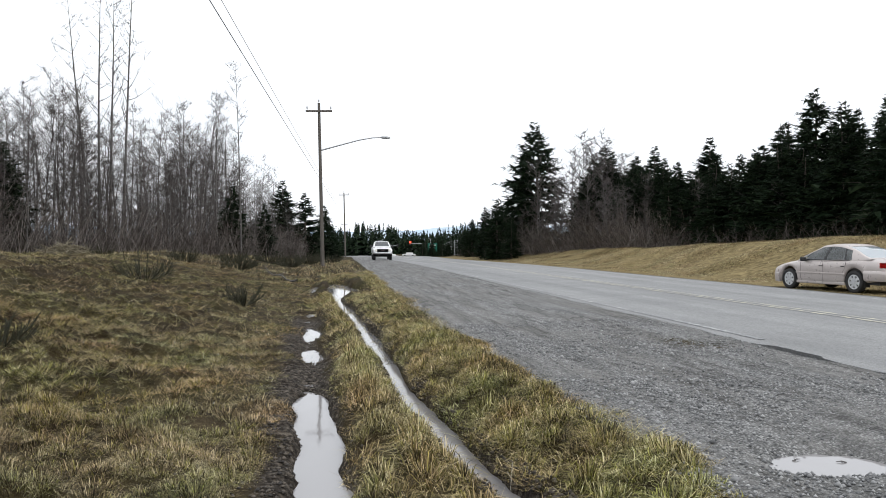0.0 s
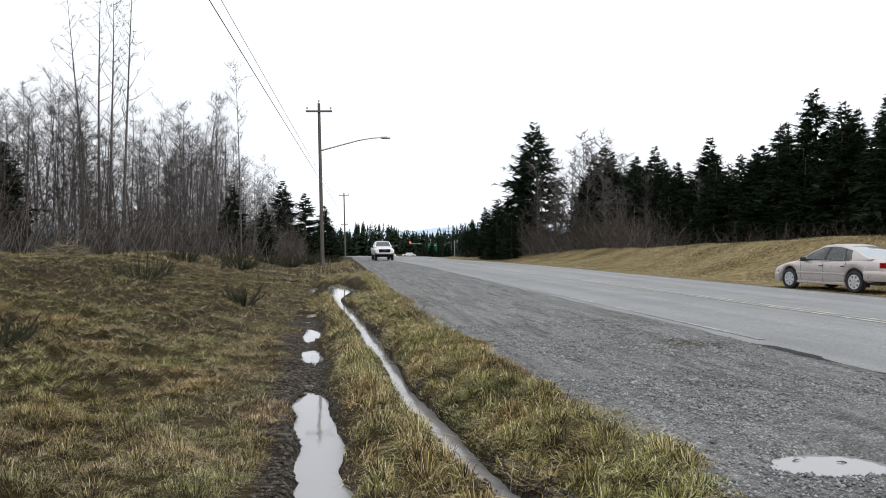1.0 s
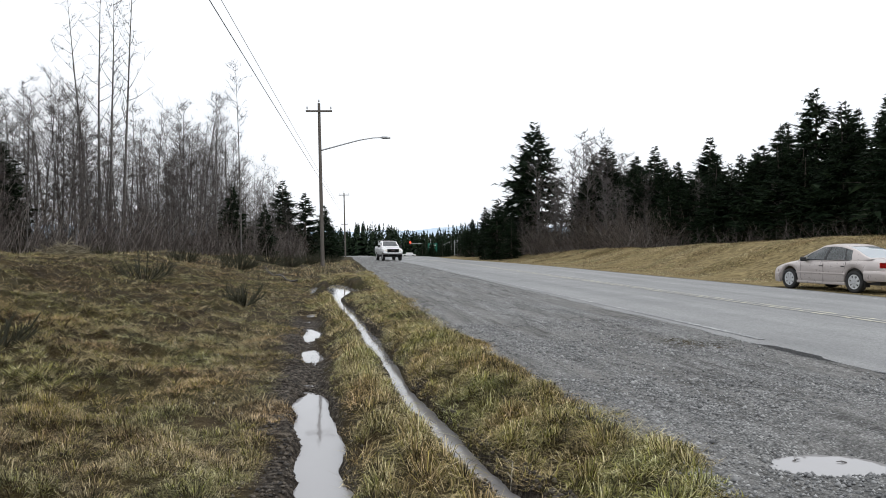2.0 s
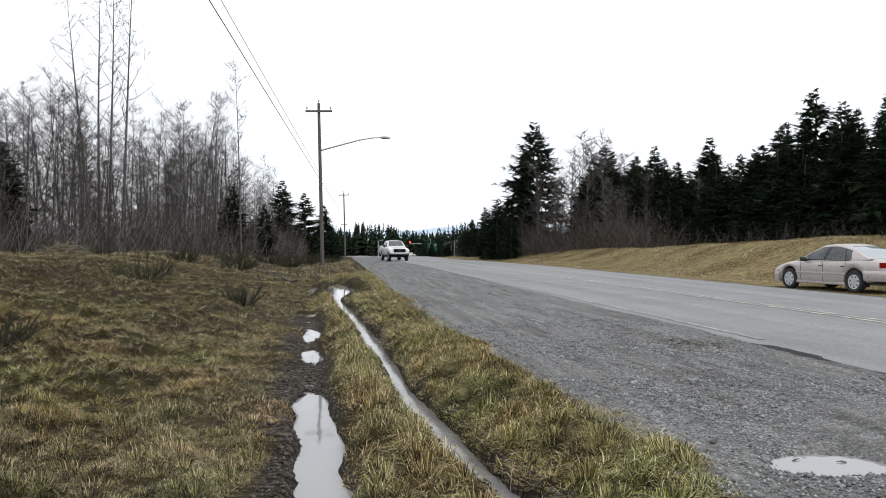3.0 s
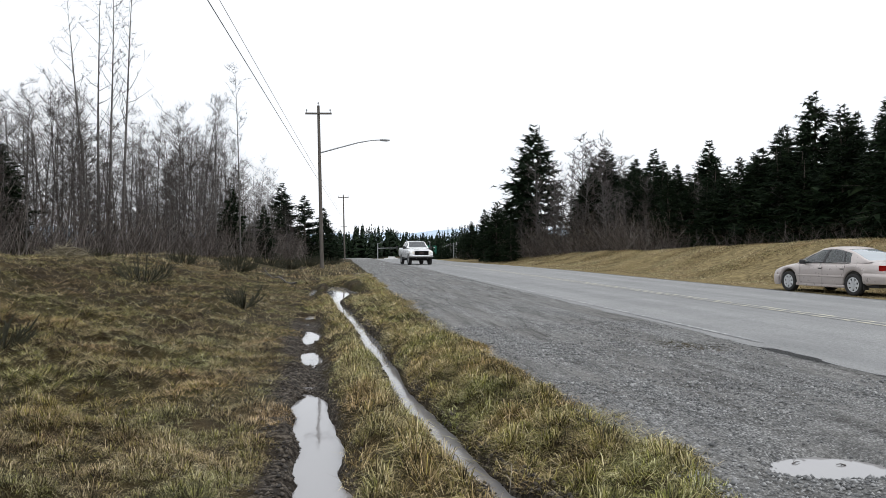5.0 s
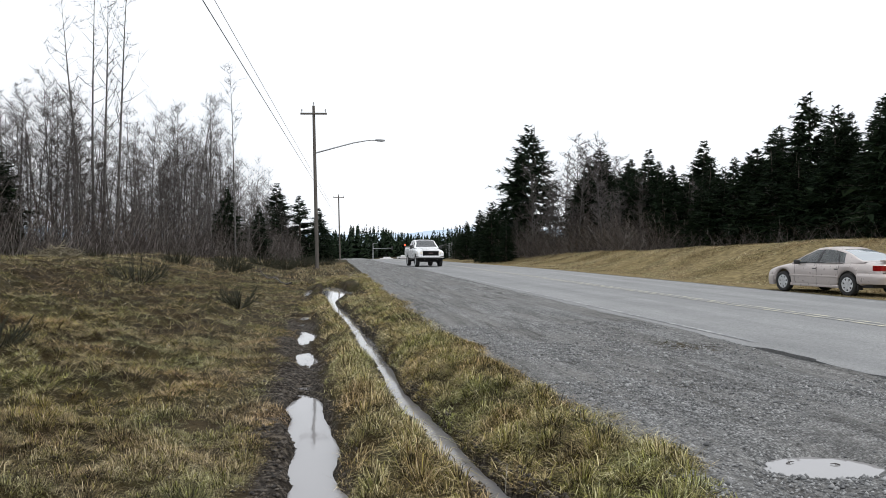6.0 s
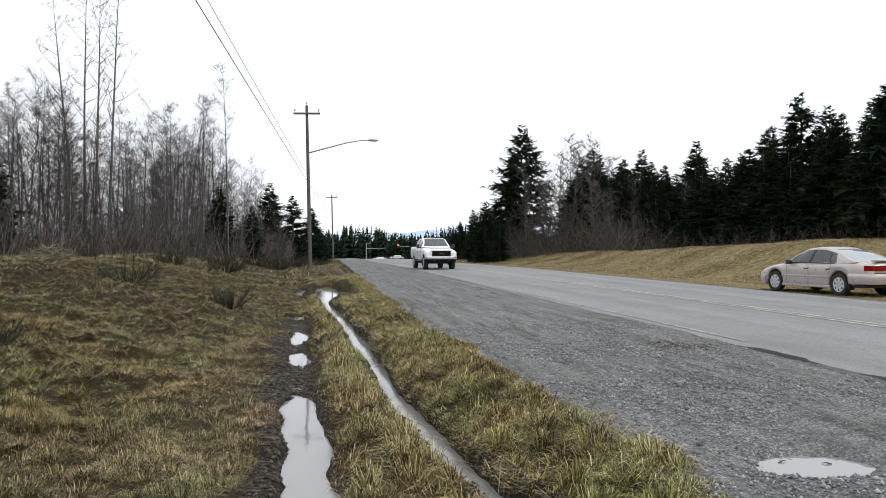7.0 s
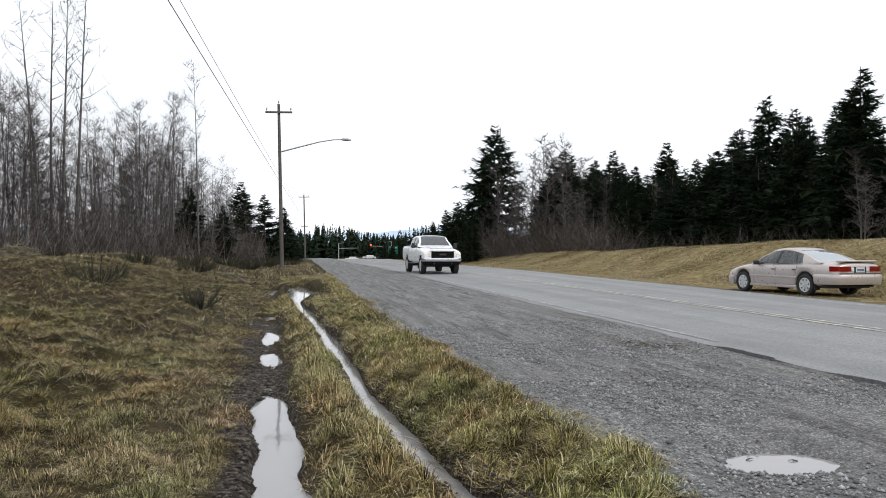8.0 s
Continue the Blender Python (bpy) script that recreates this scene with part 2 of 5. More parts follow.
def grass_material(name, stops):
    """Blades that differ one by one, by tuft and by patch."""
    m, n, l, b = shader(name)
    co = n.new("ShaderNodeTexCoord").outputs["Object"]
    f = math_node(n, l, "MULTIPLY", n.new("ShaderNodeNewGeometry").outputs["Random Per Island"], 0.34)
    for scale, w in ((0.9, 0.32), (5.5, 0.5)):
        f = math_node(n, l, "ADD", f, math_node(n, l, "MULTIPLY", noise_node(n, l, scale, 4, 0.6, co), w))
    tone = ramp_node(n, l, noise_node(n, l, 0.75, 5, 0.65, co), [(0.36, (1.0, 0.82, 0.72)), (0.5, (1.0, 0.97, 0.9)), (0.64, (0.85, 0.98, 0.78))])
    l.new(mix_node(n, l, 0.9, ramp_node(n, l, f, stops), tone, "MULTIPLY"), b.inputs["Base Color"])
    b.inputs["Roughness"].default_value = 0.75
    b.inputs["Specular IOR Level"].default_value = 0.25
    return m


M_GROUND, M_ASPHALT, M_WATER = ground_material(), asphalt_material(), water_material()
M_STRAW = grass_material("dry_field_grass", [(0.43, (0.018, 0.013, 0.007)), (0.51, (0.07, 0.053, 0.028)), (0.575, (0.19, 0.152, 0.08)), (0.65, (0.41, 0.34, 0.2)), (0.76, (0.68, 0.6, 0.42))])
M_VERGE = grass_material("dry_verge_grass", [(0.42, (0.03, 0.024, 0.01)), (0.5, (0.125, 0.1, 0.044)), (0.57, (0.27, 0.222, 0.105)), (0.65, (0.5, 0.425, 0.235)), (0.76, (0.78, 0.7, 0.47))])
M_GREEN = grass_material("green_grass", [(0.43, (0.016, 0.017, 0.006)), (0.53, (0.085, 0.085, 0.02)), (0.62, (0.23, 0.22, 0.055)), (0.75, (0.47, 0.43, 0.15))])
M_BARK = surface("grey_alder_bark", [(0.3, (0.06, 0.054, 0.052)), (0.7, (0.2, 0.188, 0.18))], 5, 0.9, bump=0.5)
M_TWIG = surface("brown_twigs", [(0.2, (0.046, 0.039, 0.037)), (0.8, (0.16, 0.14, 0.132))], 2, 0.9, island=True)
M_BRUSH = surface("red_brown_brush", [(0.2, (0.05, 0.04, 0.036)), (0.5, (0.135, 0.112, 0.1)), (0.75, (0.32, 0.285, 0.26))], 2, 0.9, island=True)
M_NEEDLE = surface("fir_needles", [(0.2, (0.005, 0.01, 0.005)), (0.6, (0.011, 0.023, 0.01)), (0.85, (0.03, 0.047, 0.02))], 1.3, 0.7, island=True)
M_NEEDLE.node_tree.nodes["Principled BSDF"].inputs["Specular IOR Level"].default_value = 0.1
M_FIRBARK = surface("fir_bark", [(0.3, (0.05, 0.04, 0.033)), (0.7, (0.12, 0.10, 0.085))], 6, 0.95, bump=0.6)
M_BROOM = surface("broom_stems", [(0.2, (0.02, 0.022, 0.01)), (0.8, (0.055, 0.05, 0.024))], 3, 0.85, island=True)
M_POLE = surface("weathered_pole_wood", [(0.3, (0.075, 0.065, 0.055)), (0.7, (0.16, 0.145, 0.13))], 3, 0.9, bump=0.4, stretch=(8, 8, 0.5))
M_GALV = surface("galvanised_steel", [(0.3, (0.32, 0.33, 0.34)), (0.7, (0.45, 0.46, 0.47))], 8, 0.5, metal=0.6)
M_WIRE = surface("black_cable", [(0.3, (0.04, 0.04, 0.045)), (0.7, (0.07, 0.07, 0.075))], 8, 0.6)
M_YELLOW = surface("worn_yellow_paint", [(0.47, (0.27, 0.27, 0.265)), (0.64, (0.58, 0.55, 0.43))], 7, 0.8)
M_WHITE = surface("worn_white_paint", [(0.5, (0.25, 0.255, 0.26)), (0.7, (0.55, 0.55, 0.54))], 6, 0.8)


# ---- mesh helpers ----
def mesh_ob(name, verts, faces, material, smooth=False):
    me = bpy.data.meshes.new(name)
    me.from_pydata([tuple(v) for v in verts], [], [tuple(f) for f in faces])
    me.materials.append(material)
    if smooth:
        me.shade_smooth()
    me.update()
    return new(name, me)


def soup(name, verts, tris, material):
    """A mesh of many triangles, straight from arrays."""
    me = bpy.data.meshes.new(name)
    verts, tris = np.asarray(verts, np.float32), np.asarray(tris, np.int32)
    me.vertices.add(len(verts))
    me.vertices.foreach_set("co", verts.ravel())
    me.loops.add(tris.size)
    me.loops.foreach_set("vertex_index", tris.ravel())
    me.polygons.add(len(tris))
    me.polygons.foreach_set("loop_start", np.arange(0, tris.size, 3, dtype=np.int32))
    me.update(calc_edges=True)
    me.materials.append(material)
    return new(name, me)


def part(name, bm, material, parent, label=""):
    me = bpy.data.meshes.new(name)
    bm.to_mesh(me)
    bm.free()
    me.materials.append(material)
    ob = new(name, me)
    ob.parent = parent
    return tagged(ob, label)


def under(ob, parent, label=""):
    ob.parent = parent
    return tagged(ob, label)

# ---- ground, road, water ----
def lines(*runs):
    out = []
    for a, b, d in runs:
        out.extend(np.arange(a, b, d))
    return out


def build_ground():
    far = [30 * 1.45 ** k for k in range(13)]
    xs = np.array([-v for v in reversed(far)] + lines((-26, -8, 0.8), (-8, -1.6, 0.13), (-1.6, 2.6, 0.052), (2.6, 5.3, 0.09), (5.3, 5.7, 0.05), (5.7, 13.2, 1.2), (13.2, 26, 0.35)) + far)
    ys = np.array([-v for v in reversed(far)] + lines((-24, 2, 1.5), (2, 12, 0.08), (12, 36, 0.2), (36, 120, 0.9), (120, 200, 5)) + [200 * 1.3 ** k for k in range(12)])
    X, Y = np.meshgrid(xs, ys)
    Z = height(X, Y)
    nx, ny = len(xs), len(ys)
    V = np.stack([X.ravel(), Y.ravel(), Z.ravel()], 1)
    i = (np.arange(ny - 1)[:, None] * nx + np.arange(nx - 1)[None]).ravel()
    tris = np.concatenate([np.stack([i, i + 1, i + nx + 1], 1), np.stack([i, i + nx + 1, i + nx], 1)])
    ob = soup("ground", V, tris, M_GROUND)
    x, y = V[:, 0], V[:, 1]
    ge, dx, rx = gravel_edge(y) + 0.07 * wave(x, y, 1.7, 21), ditch_x(y), rut_x(y)
    grav = step(x, ge - 0.25, ge + 0.25) * (1 - step(x, ROAD_R + 0.5, ROAD_R + 1.3))
    side = step(y, 35.5, 37) * (1 - step(y, 40, 45)) * step(x, 0.2, 1.1) * (x < 6)   # track that crosses the ditch
    grav = np.maximum(grav, side * 0.9)
    mud = np.exp(-(((x - dx) / 0.26) ** 4)) + (1 - step(y, 16, 23)) * np.exp(-(((x - rx + 0.14 + 0.1 * wave(x, y, 1.4, 34)) / 0.4) ** 4))
    mud = mud * (0.75 + 0.35 * wave(x, y, 2.0, 33)) * (1 - step(y, 28, 34)) + 0.3 * step(wave(x, y, 0.9, 31), 0.45, 0.9) * (x < rx)
    grav = grav * (1 - 0.56 * np.exp(-(((x - 4.5 + 0.2 * wave(x, y, 1.6, 66)) / 0.6) ** 2 + ((y - 9.8) / 1.1) ** 2)))
    dry = step(x, 14.0, 14.6) * (1 - step(y, 105, 125))
    ob.data.attributes.new("dry", "FLOAT", "POINT").data.foreach_set("value", dry.astype(np.float32))
    for name, w in (("gravel", grav), ("mud", np.clip(mud, 0, 1))):
        ob.data.attributes.new(name, "FLOAT", "POINT").data.foreach_set("value", w.astype(np.float32))
    ob.data.shade_smooth()
    tagged(ob, "rough grassy field, ditch, gravel shoulder and grass bank", "ground", kind="structure")


def road_edge(y):
    return ROAD_L + 0.05 * wave(y, y * 0, 1.3, 41) + 0.03 * wave(y, y * 0, 6.0, 42)


BITES = [(8.8, 0.62, 0.13), (6.6, 0.55, 0.15)]


def build_road():
    ys = np.array([-60, -40, -25, -15, -8, -3] + lines((0, 25, 0.06), (25, 60, 0.7), (60, 200, 4)) + [230, 280, 360, 480])
    ex = road_edge(ys)
    for c, half, deep in BITES:      # broken-off pieces along the edge
        inside = np.clip(1 - ((ys - c) / half) ** 2, 0, 1) ** 0.5
        ex = ex + inside * (deep + 0.03 * wave(ys, ys * 0, 11.0, 43) + 0.02 * wave(ys, ys * 0, 27.0, 44))
    drop = fall(ys)
    cross = [(0.13, -0.22), (0.015, -0.006), (0.06, 0.0), (1.0, 0.01), (2.2, 0.03), (MID - ROAD_L, 0.045), (5.5, 0.03), (ROAD_R - ROAD_L - 0.05, 0.0), (ROAD_R - ROAD_L, -0.06)]
    V, F = [], []
    for j, y in enumerate(ys):
        for k, (o, z) in enumerate(cross):
            V.append(((ex[j] + o) if k < 4 else ROAD_L + o, y, z + drop[j]))
    n = len(cross)
    for j in range(len(ys) - 1):
        for k in range(n - 1):
            a = j * n + k
            F.append((a, a + 1, a + n + 1, a + n))
    ob = mesh_ob("road", V, F, M_ASPHALT)
    tagged(ob, "worn grey two-lane asphalt road with broken edge", "road", kind="structure")


def stripe(name, x, width, y0, y1, material, label, crown):
    ys = np.concatenate([np.arange(y0, 60, 1.0), np.arange(60, y1, 5.0)])
    z = crown + 0.004 + fall(ys)
    V = [(x + s * width / 2, y, h) for y, h in zip(ys, z) for s in (-1, 1)]
    F = [(2 * i, 2 * i + 1, 2 * i + 3, 2 * i + 2) for i in range(len(ys) - 1)]
    tagged(mesh_ob(name, V, F, material), label, "road marking", kind="structure")


def build_water():
    ys = np.concatenate([np.arange(3.4, 24, 0.12), np.arange(24, 37, 0.25)])
    V, F = [], []
    for y in ys:
        for s in (-1, -0.33, 0.33, 1):
            V.append((float(ditch_x(y)) + s * 0.55 if y < 24.5 else s * 1.25, y, WATER))
    for j in range(len(ys) - 1):
        for k in range(3):
            F.append((4 * j + k, 4 * j + k + 1, 4 * j + k + 5, 4 * j + k + 4))
    tagged(mesh_ob("ditch_water", V, F, M_WATER), "still muddy water lying along the roadside ditch", "water", kind="structure")
    V, F = [], []
    for j, y in enumerate(np.arange(3.2, 21, 0.3)):
        V.extend([(float(rut_x(y)) - 0.42, y, WATER), (float(rut_x(y)) + 0.36, y, WATER)])
        if j:
            F.append((2 * j - 2, 2 * j - 1, 2 * j + 1, 2 * j))
    tagged(mesh_ob("rut_water", V, F, M_WATER), "muddy water standing in the wheel rut", "water", kind="structure")
    for name, cx, cy, rx, ry, z in PUDDLES:
        V = [(cx, cy, z)] + [(cx + rx * math.cos(a) * 1.15, cy + ry * math.sin(a) * 1.15, z) for a in np.linspace(0, 2 * math.pi, 41)[:-1]]
        F = [(0, 1 + i, 1 + (i + 1) % 40) for i in range(40)]
        tagged(mesh_ob(name, V, F, M_WATER), "muddy brown puddle reflecting the white sky", "puddle", kind="structure")


PUDDLES = [("pothole_puddle", 3.08, 4.47, 0.46, 0.37, -0.108)]
build_ground()
build_road()
stripe("centre_line", MID - 0.12, 0.13, -60, 200, M_YELLOW, "worn yellow double centre line", 0.045)
stripe("centre_line_second", MID + 0.12, 0.13, -60, 200, M_YELLOW, "worn yellow double centre line", 0.045)
stripe("edge_line", ROAD_L + 0.28, 0.1, 9.8, 200, M_WHITE, "worn white edge line", 0.005)
stripe("edge_line_far_side", ROAD_R - 0.5, 0.1, -60, 200, M_WHITE, "worn white edge line", 0.004)
build_water()

# ---- trees ----
def tube(V, T, pts, radii, sides):
    """Adds a tapered tube through pts to the lists of vertices and triangles."""
    base = len(V)
    n = len(pts)
    for i, (p, r) in enumerate(zip(pts, radii)):
        d = (pts[min(i + 1, n - 1)] - pts[max(i - 1, 0)]).normalized()
        a = d.cross(Vector((0.31, 0.95, 0.1))).normalized()
        b = d.cross(a)
        for k in range(sides):
            t = 2 * math.pi * k / sides
            V.append(p + (a * math.cos(t) + b * math.sin(t)) * r)
    for i in range(n - 1):
        for k in range(sides):
            p, q = base + i * sides + k, base + i * sides + (k + 1) % sides
            T.append((p, q, q + sides))
            T.append((p, q + sides, p + sides))


def sliver(V, T, a, b, r):
    """The last thin end of a twig."""
    side = (b - a).cross(Vector((0.2, 0.4, 0.9))).normalized() * r
    n = len(V)
    V.extend([a - side, a + side, b])
    T.append((n, n + 1, n + 2))


def path(start, way, length, segs, bend, rise, rng):
    pts, d = [start.copy()], way.normalized()
    for _ in range(segs):
        d = (d + Vector((rng.uniform(-1, 1), rng.uniform(-1, 1), rng.uniform(-1, 1))) * bend + Vector((0, 0, rise))).normalized()
        pts.append(pts[-1] + d * length / segs)
    return pts


def bare_tree(seed, high, girth, limbs, spread, first, twigs=(5, 8), sway=0.06, thick=1.0, rise=(0.25, 1.1)):
    """A leafless tree: trunk, limbs that reach outwards, and a crown of fine forking twigs."""
    rng = random.Random(seed)
    V, T, V2, T2 = [], [], [], []
    trunk = path(Vector((0, 0, -0.3)), Vector((rng.uniform(-sway, sway), rng.uniform(-sway, sway), 1)), high, 12, sway * 0.58, 0.03, rng)
    tube(V, T, trunk, [girth * (1 - i / 12.6) ** 0.9 for i in range(13)], 5)
    for k in range(limbs):
        f = first + (0.985 - first) * (k + rng.random()) / limbs
        i = min(int(f * 12), 11)
        s = trunk[i].lerp(trunk[i + 1], f * 12 - i)
        a = rng.uniform(0, 6.283)
        ln = spread * (1.12 - f) ** 0.75 * rng.uniform(0.5, 1.2) + 0.35
        limb = path(s, Vector((math.cos(a), math.sin(a), rng.uniform(*rise))), ln, 4, 0.2, 0.1, rng)
        r = girth * 0.27 * (1.1 - f) + 0.011 * thick
        tube(V, T, limb[:4], [r, r * 0.75, r * 0.5, r * 0.3], 3)
        sliver(V, T, limb[3], limb[4], r * 0.3)
        for _ in range(rng.randint(*twigs)):
            g = rng.uniform(0.2, 1.0) * 3.99
            j = int(g)
            s2 = limb[j].lerp(limb[j + 1], g - j)
            b = rng.uniform(0, 6.283)
            tw = path(s2, Vector((math.cos(b), math.sin(b), rng.uniform(-0.1, 1.1))), rng.uniform(0.4, 1.1) * min(1.1, 0.3 + ln * 0.4), 2, 0.3, 0.08, rng)
            sliver(V2, T2, tw[0], tw[1].lerp(tw[2], 0.4), 0.012 * thick)
            sliver(V2, T2, tw[1], tw[2], 0.009 * thick)
            for _ in range(5):
                c = rng.uniform(0, 6.283)
                s3 = tw[1].lerp(tw[rng.choice((0, 2))], rng.random())
                sliver(V2, T2, s3, s3 + Vector((math.cos(c), math.sin(c), rng.uniform(-0.2, 1.1))) * rng.uniform(0.15, 0.45), 0.0085 * thick)
    root = new("bare_tree")
    under(soup("trunk", V, T, M_BARK), root)
    under(soup("crown", V2, T2, M_TWIG), root)
    return root


def conifer(seed, high, wide, ragged, gap=0.24, fine=19, taper=2.0):
    """A fir: trunk and uneven whorls of branches, each a spray of narrow needle-covered twigs round a dense inner part."""
    rng = random.Random(seed)
    V, T, N, NT = [], [], [], []
    trunk = path(Vector((0, 0, -0.3)), Vector((0, 0, 1)), high + 0.3, 10, 0.012, 0.02, rng)
    tube(V, T, trunk, [0.015 * high * (1 - i / 10.15) + 0.008 for i in range(11)], 6)
    levels = int(high / gap)
    lop = [rng.uniform(1 - ragged, 1 + 0.4 * ragged) for _ in range(levels)]
    for k in range(levels):
        f = 0.04 + 0.955 * k / levels
        prof = min(1.0, (1 - f) * taper) ** 0.92 * (0.8 + 0.2 * min(1, f / 0.15)) * (0.5 + 0.5 * lop[k])
        for _ in range(rng.randint(5, 7) if f < 0.9 else 4):
            a = rng.uniform(0, 6.283)
            ln = wide * prof * rng.uniform(1 - ragged, 1 + 0.45 * ragged) + 0.12
            up = 0.75 * f - 0.3 + rng.uniform(-0.15, 0.15)
            out = Vector((math.cos(a), math.sin(a), 0))
            side = Vector((-math.sin(a), math.cos(a), 0))
            s = Vector((0, 0, f * high + rng.uniform(-0.22, 0.22)))
            tip = s + out * ln + Vector((0, 0, ln * up))
            sliver(V, T, s, tip, 0.02 + 0.008 * ln)
            for j in range(6):        # dense inner foliage
                p = s.lerp(tip, 0.05 + 0.1 * j + 0.12 * rng.random())
                d = (out * rng.uniform(0.2, 1.0) + side * rng.uniform(-1, 1) + Vector((0, 0, rng.uniform(-0.8, 0.5)))).normalized() * (0.3 * ln + 0.15)
                e = d.cross(Vector((rng.uniform(-1, 1), rng.uniform(-1, 1), rng.uniform(-0.8, 0.8)))).normalized() * (0.05 * ln + 0.035)
                b = len(N)
                N.extend([p + e, p - e, p + d])
                NT.append((b, b + 1, b + 2))
            count = 5 + int(min(1.0, ln / 1.4) * fine)
            for j in range(count):
                g = 0.22 + 0.78 * ((j + rng.random()) / count) ** 0.8
                p = s.lerp(tip, g) + Vector((0, 0, -0.05 * ln * math.sin(g * 3.14)))
                w = rng.uniform(0.2, 0.55) * (1.2 - 0.6 * g) * min(1.15, 0.42 + ln * 0.4)
                d = (out * rng.uniform(0.35, 1.0) + side * rng.uniform(-1, 1) + Vector((0, 0, rng.uniform(-0.75, 0.6)))).normalized()
                e = d.cross(Vector((rng.uniform(-1, 1), rng.uniform(-1, 1), rng.uniform(-0.8, 0.8)))).normalized() * w * rng.uniform(0.07, 0.14)
                b = len(N)
                N.extend([p + e, p - e, p + d * w])
                NT.append((b, b + 1, b + 2))
    for z in (0.95, 0.98):       # leader shoot
        for _ in range(6):
            p = Vector((0, 0, high * z))
            d = Vector((rng.uniform(-1, 1), rng.uniform(-1, 1), rng.uniform(0.2, 1.2))).normalized()
            b = len(N)
            N.extend([p, p + Vector((0.05, 0, 0.02)), p + d * 0.32])
            NT.append((b, b + 1, b + 2))
    root = new("fir_tree")
    under(soup("trunk", V, T, M_FIRBARK), root)
    under(soup("crown", N, NT, M_NEEDLE), root)
    return root


def place(protos, spots, label, category, group, taken, girth=1.0):
    """Puts copies of the prototypes at (x, y, size, turn, index); the first use of each is the prototype itself."""
    for x, y, size, turn, i in spots:
        i %= len(protos)
        m = Matrix.Translation((x, y, float(height(x, y)))) @ Matrix.Rotation(turn, 4, "Z") @ Matrix.Diagonal((size * girth, size * girth, size * (0.92 + 0.16 * math.sin(turn * 7)), 1))
        if i in taken:
            ob = copy_thing(protos[i], m)
            ob.matrix_basis = m
        else:
            taken.add(i)
            ob = protos[i]
            ob.matrix_basis = m
            tagged(ob, label, category, group)


LEFT_SKY = ((-28, 0.17), (-22.3, 0.16), (-20.3, 0.181), (-18, 0.186), (-16.6, 0.158), (-13.8, 0.147), (-11.9, 0.136), (-9.6, 0.155), (-8.1, 0.132), (-6.1, 0.097), (-3.3, 0.062), (-1.3, 0.037), (0, 0.023))
RIGHT_SKY = ((8.4, 0.012), (10.5, 0.049), (12.2, 0.063), (16.7, 0.085), (19.2, 0.118), (22.4, 0.116), (27.8, 0.115), (31.7, 0.14), (34.5, 0.155), (37.7, 0.165), (39.9, 0.185), (47, 0.19))


def stand_height(x, y, rise):
    """How tall the stand grows at x, y: it thins out and lowers towards the road's far end."""
    d = math.hypot(x, y)
    b = math.degrees(math.atan2(x, y))
    return d * float(np.interp(b, [r[0] for r in rise], [r[1] for r in rise])) + EYE.z - float(height(x, y))


def left_edge(y):
    return np.interp(y, [15, 25, 42, 55, 75, 95, 120], [24.0, 19.5, 13.5, 9.0, 4.4, 3.0, 3.5])


def right_edge(y):
    return np.interp(y, [10, 25, 40, 60, 85, 120, 180], [38, 35, 31, 26, 21, 17.5, 19])


def build_left_wood():
    rng = random.Random(11)
    protos = [bare_tree(100 + k, 10.0, 0.06 + 0.014 * (k % 3), 27 + 2 * (k % 4), 2.3, 0.18, (6, 10), rise=(0.1, 0.95)) for k in range(9)]
    spots = []
    for row, (back, count) in enumerate(((0.5, 52), (3.5, 52), (7.5, 48), (14, 44))):
        for k in range(count):
            y = 27 + (k + rng.random()) / count * 70
            x = -float(left_edge(y)) - back - rng.uniform(0, 3.5)
            h = stand_height(x, y, LEFT_SKY) * rng.uniform(0.82, 1.22) * (0.85 if row == 0 else 1)
            if h > 2.2:
                spots.append((x, y, h / 10, rng.uniform(0, 6.28), rng.randrange(9)))
    for k in range(26):
        y = rng.uniform(33, 52)
        x = -float(left_edge(y)) - rng.uniform(1, 14)
        spots.append((x, y, stand_height(x, y, LEFT_SKY) * rng.uniform(0.85, 1.15) / 10, rng.uniform(0, 6.28), rng.randrange(9)))
    place(protos, spots, "slender leafless alder with grey bark in a dense stand", "tree", "bare trees of the wood", set())


# x, y, height, lean of the tall trees that stand above the wood
TALL = [(-15.1, 50, 16.2, -4.7), (-14.7, 50, 17.7, -0.6), (-14.2, 50, 17.4, 1.0), (-13.4, 50, 18.6, 3.4), (-7.4, 60, 15.1, -0.6), (-9.2, 60, 12.5, -0.8)]


def build_tall_trees():
    for k, (x, y, high, lean) in enumerate(TALL):
        ob = bare_tree(300 + k, high, 0.115 if k < 4 else 0.08, 22 if k < 4 else 26, 3.2 if k < 4 else 2.0, 0.42, (3, 5), 0.02, 1.15, (0.4, 1.4))
        tagged(ob, "tall thin leafless poplar rising above the wood", "tree", "tall bare trees")
        ob.matrix_basis = Matrix.Translation((x, y, float(height(x, y)))) @ Matrix.Rotation(radians(lean), 4, "Y")


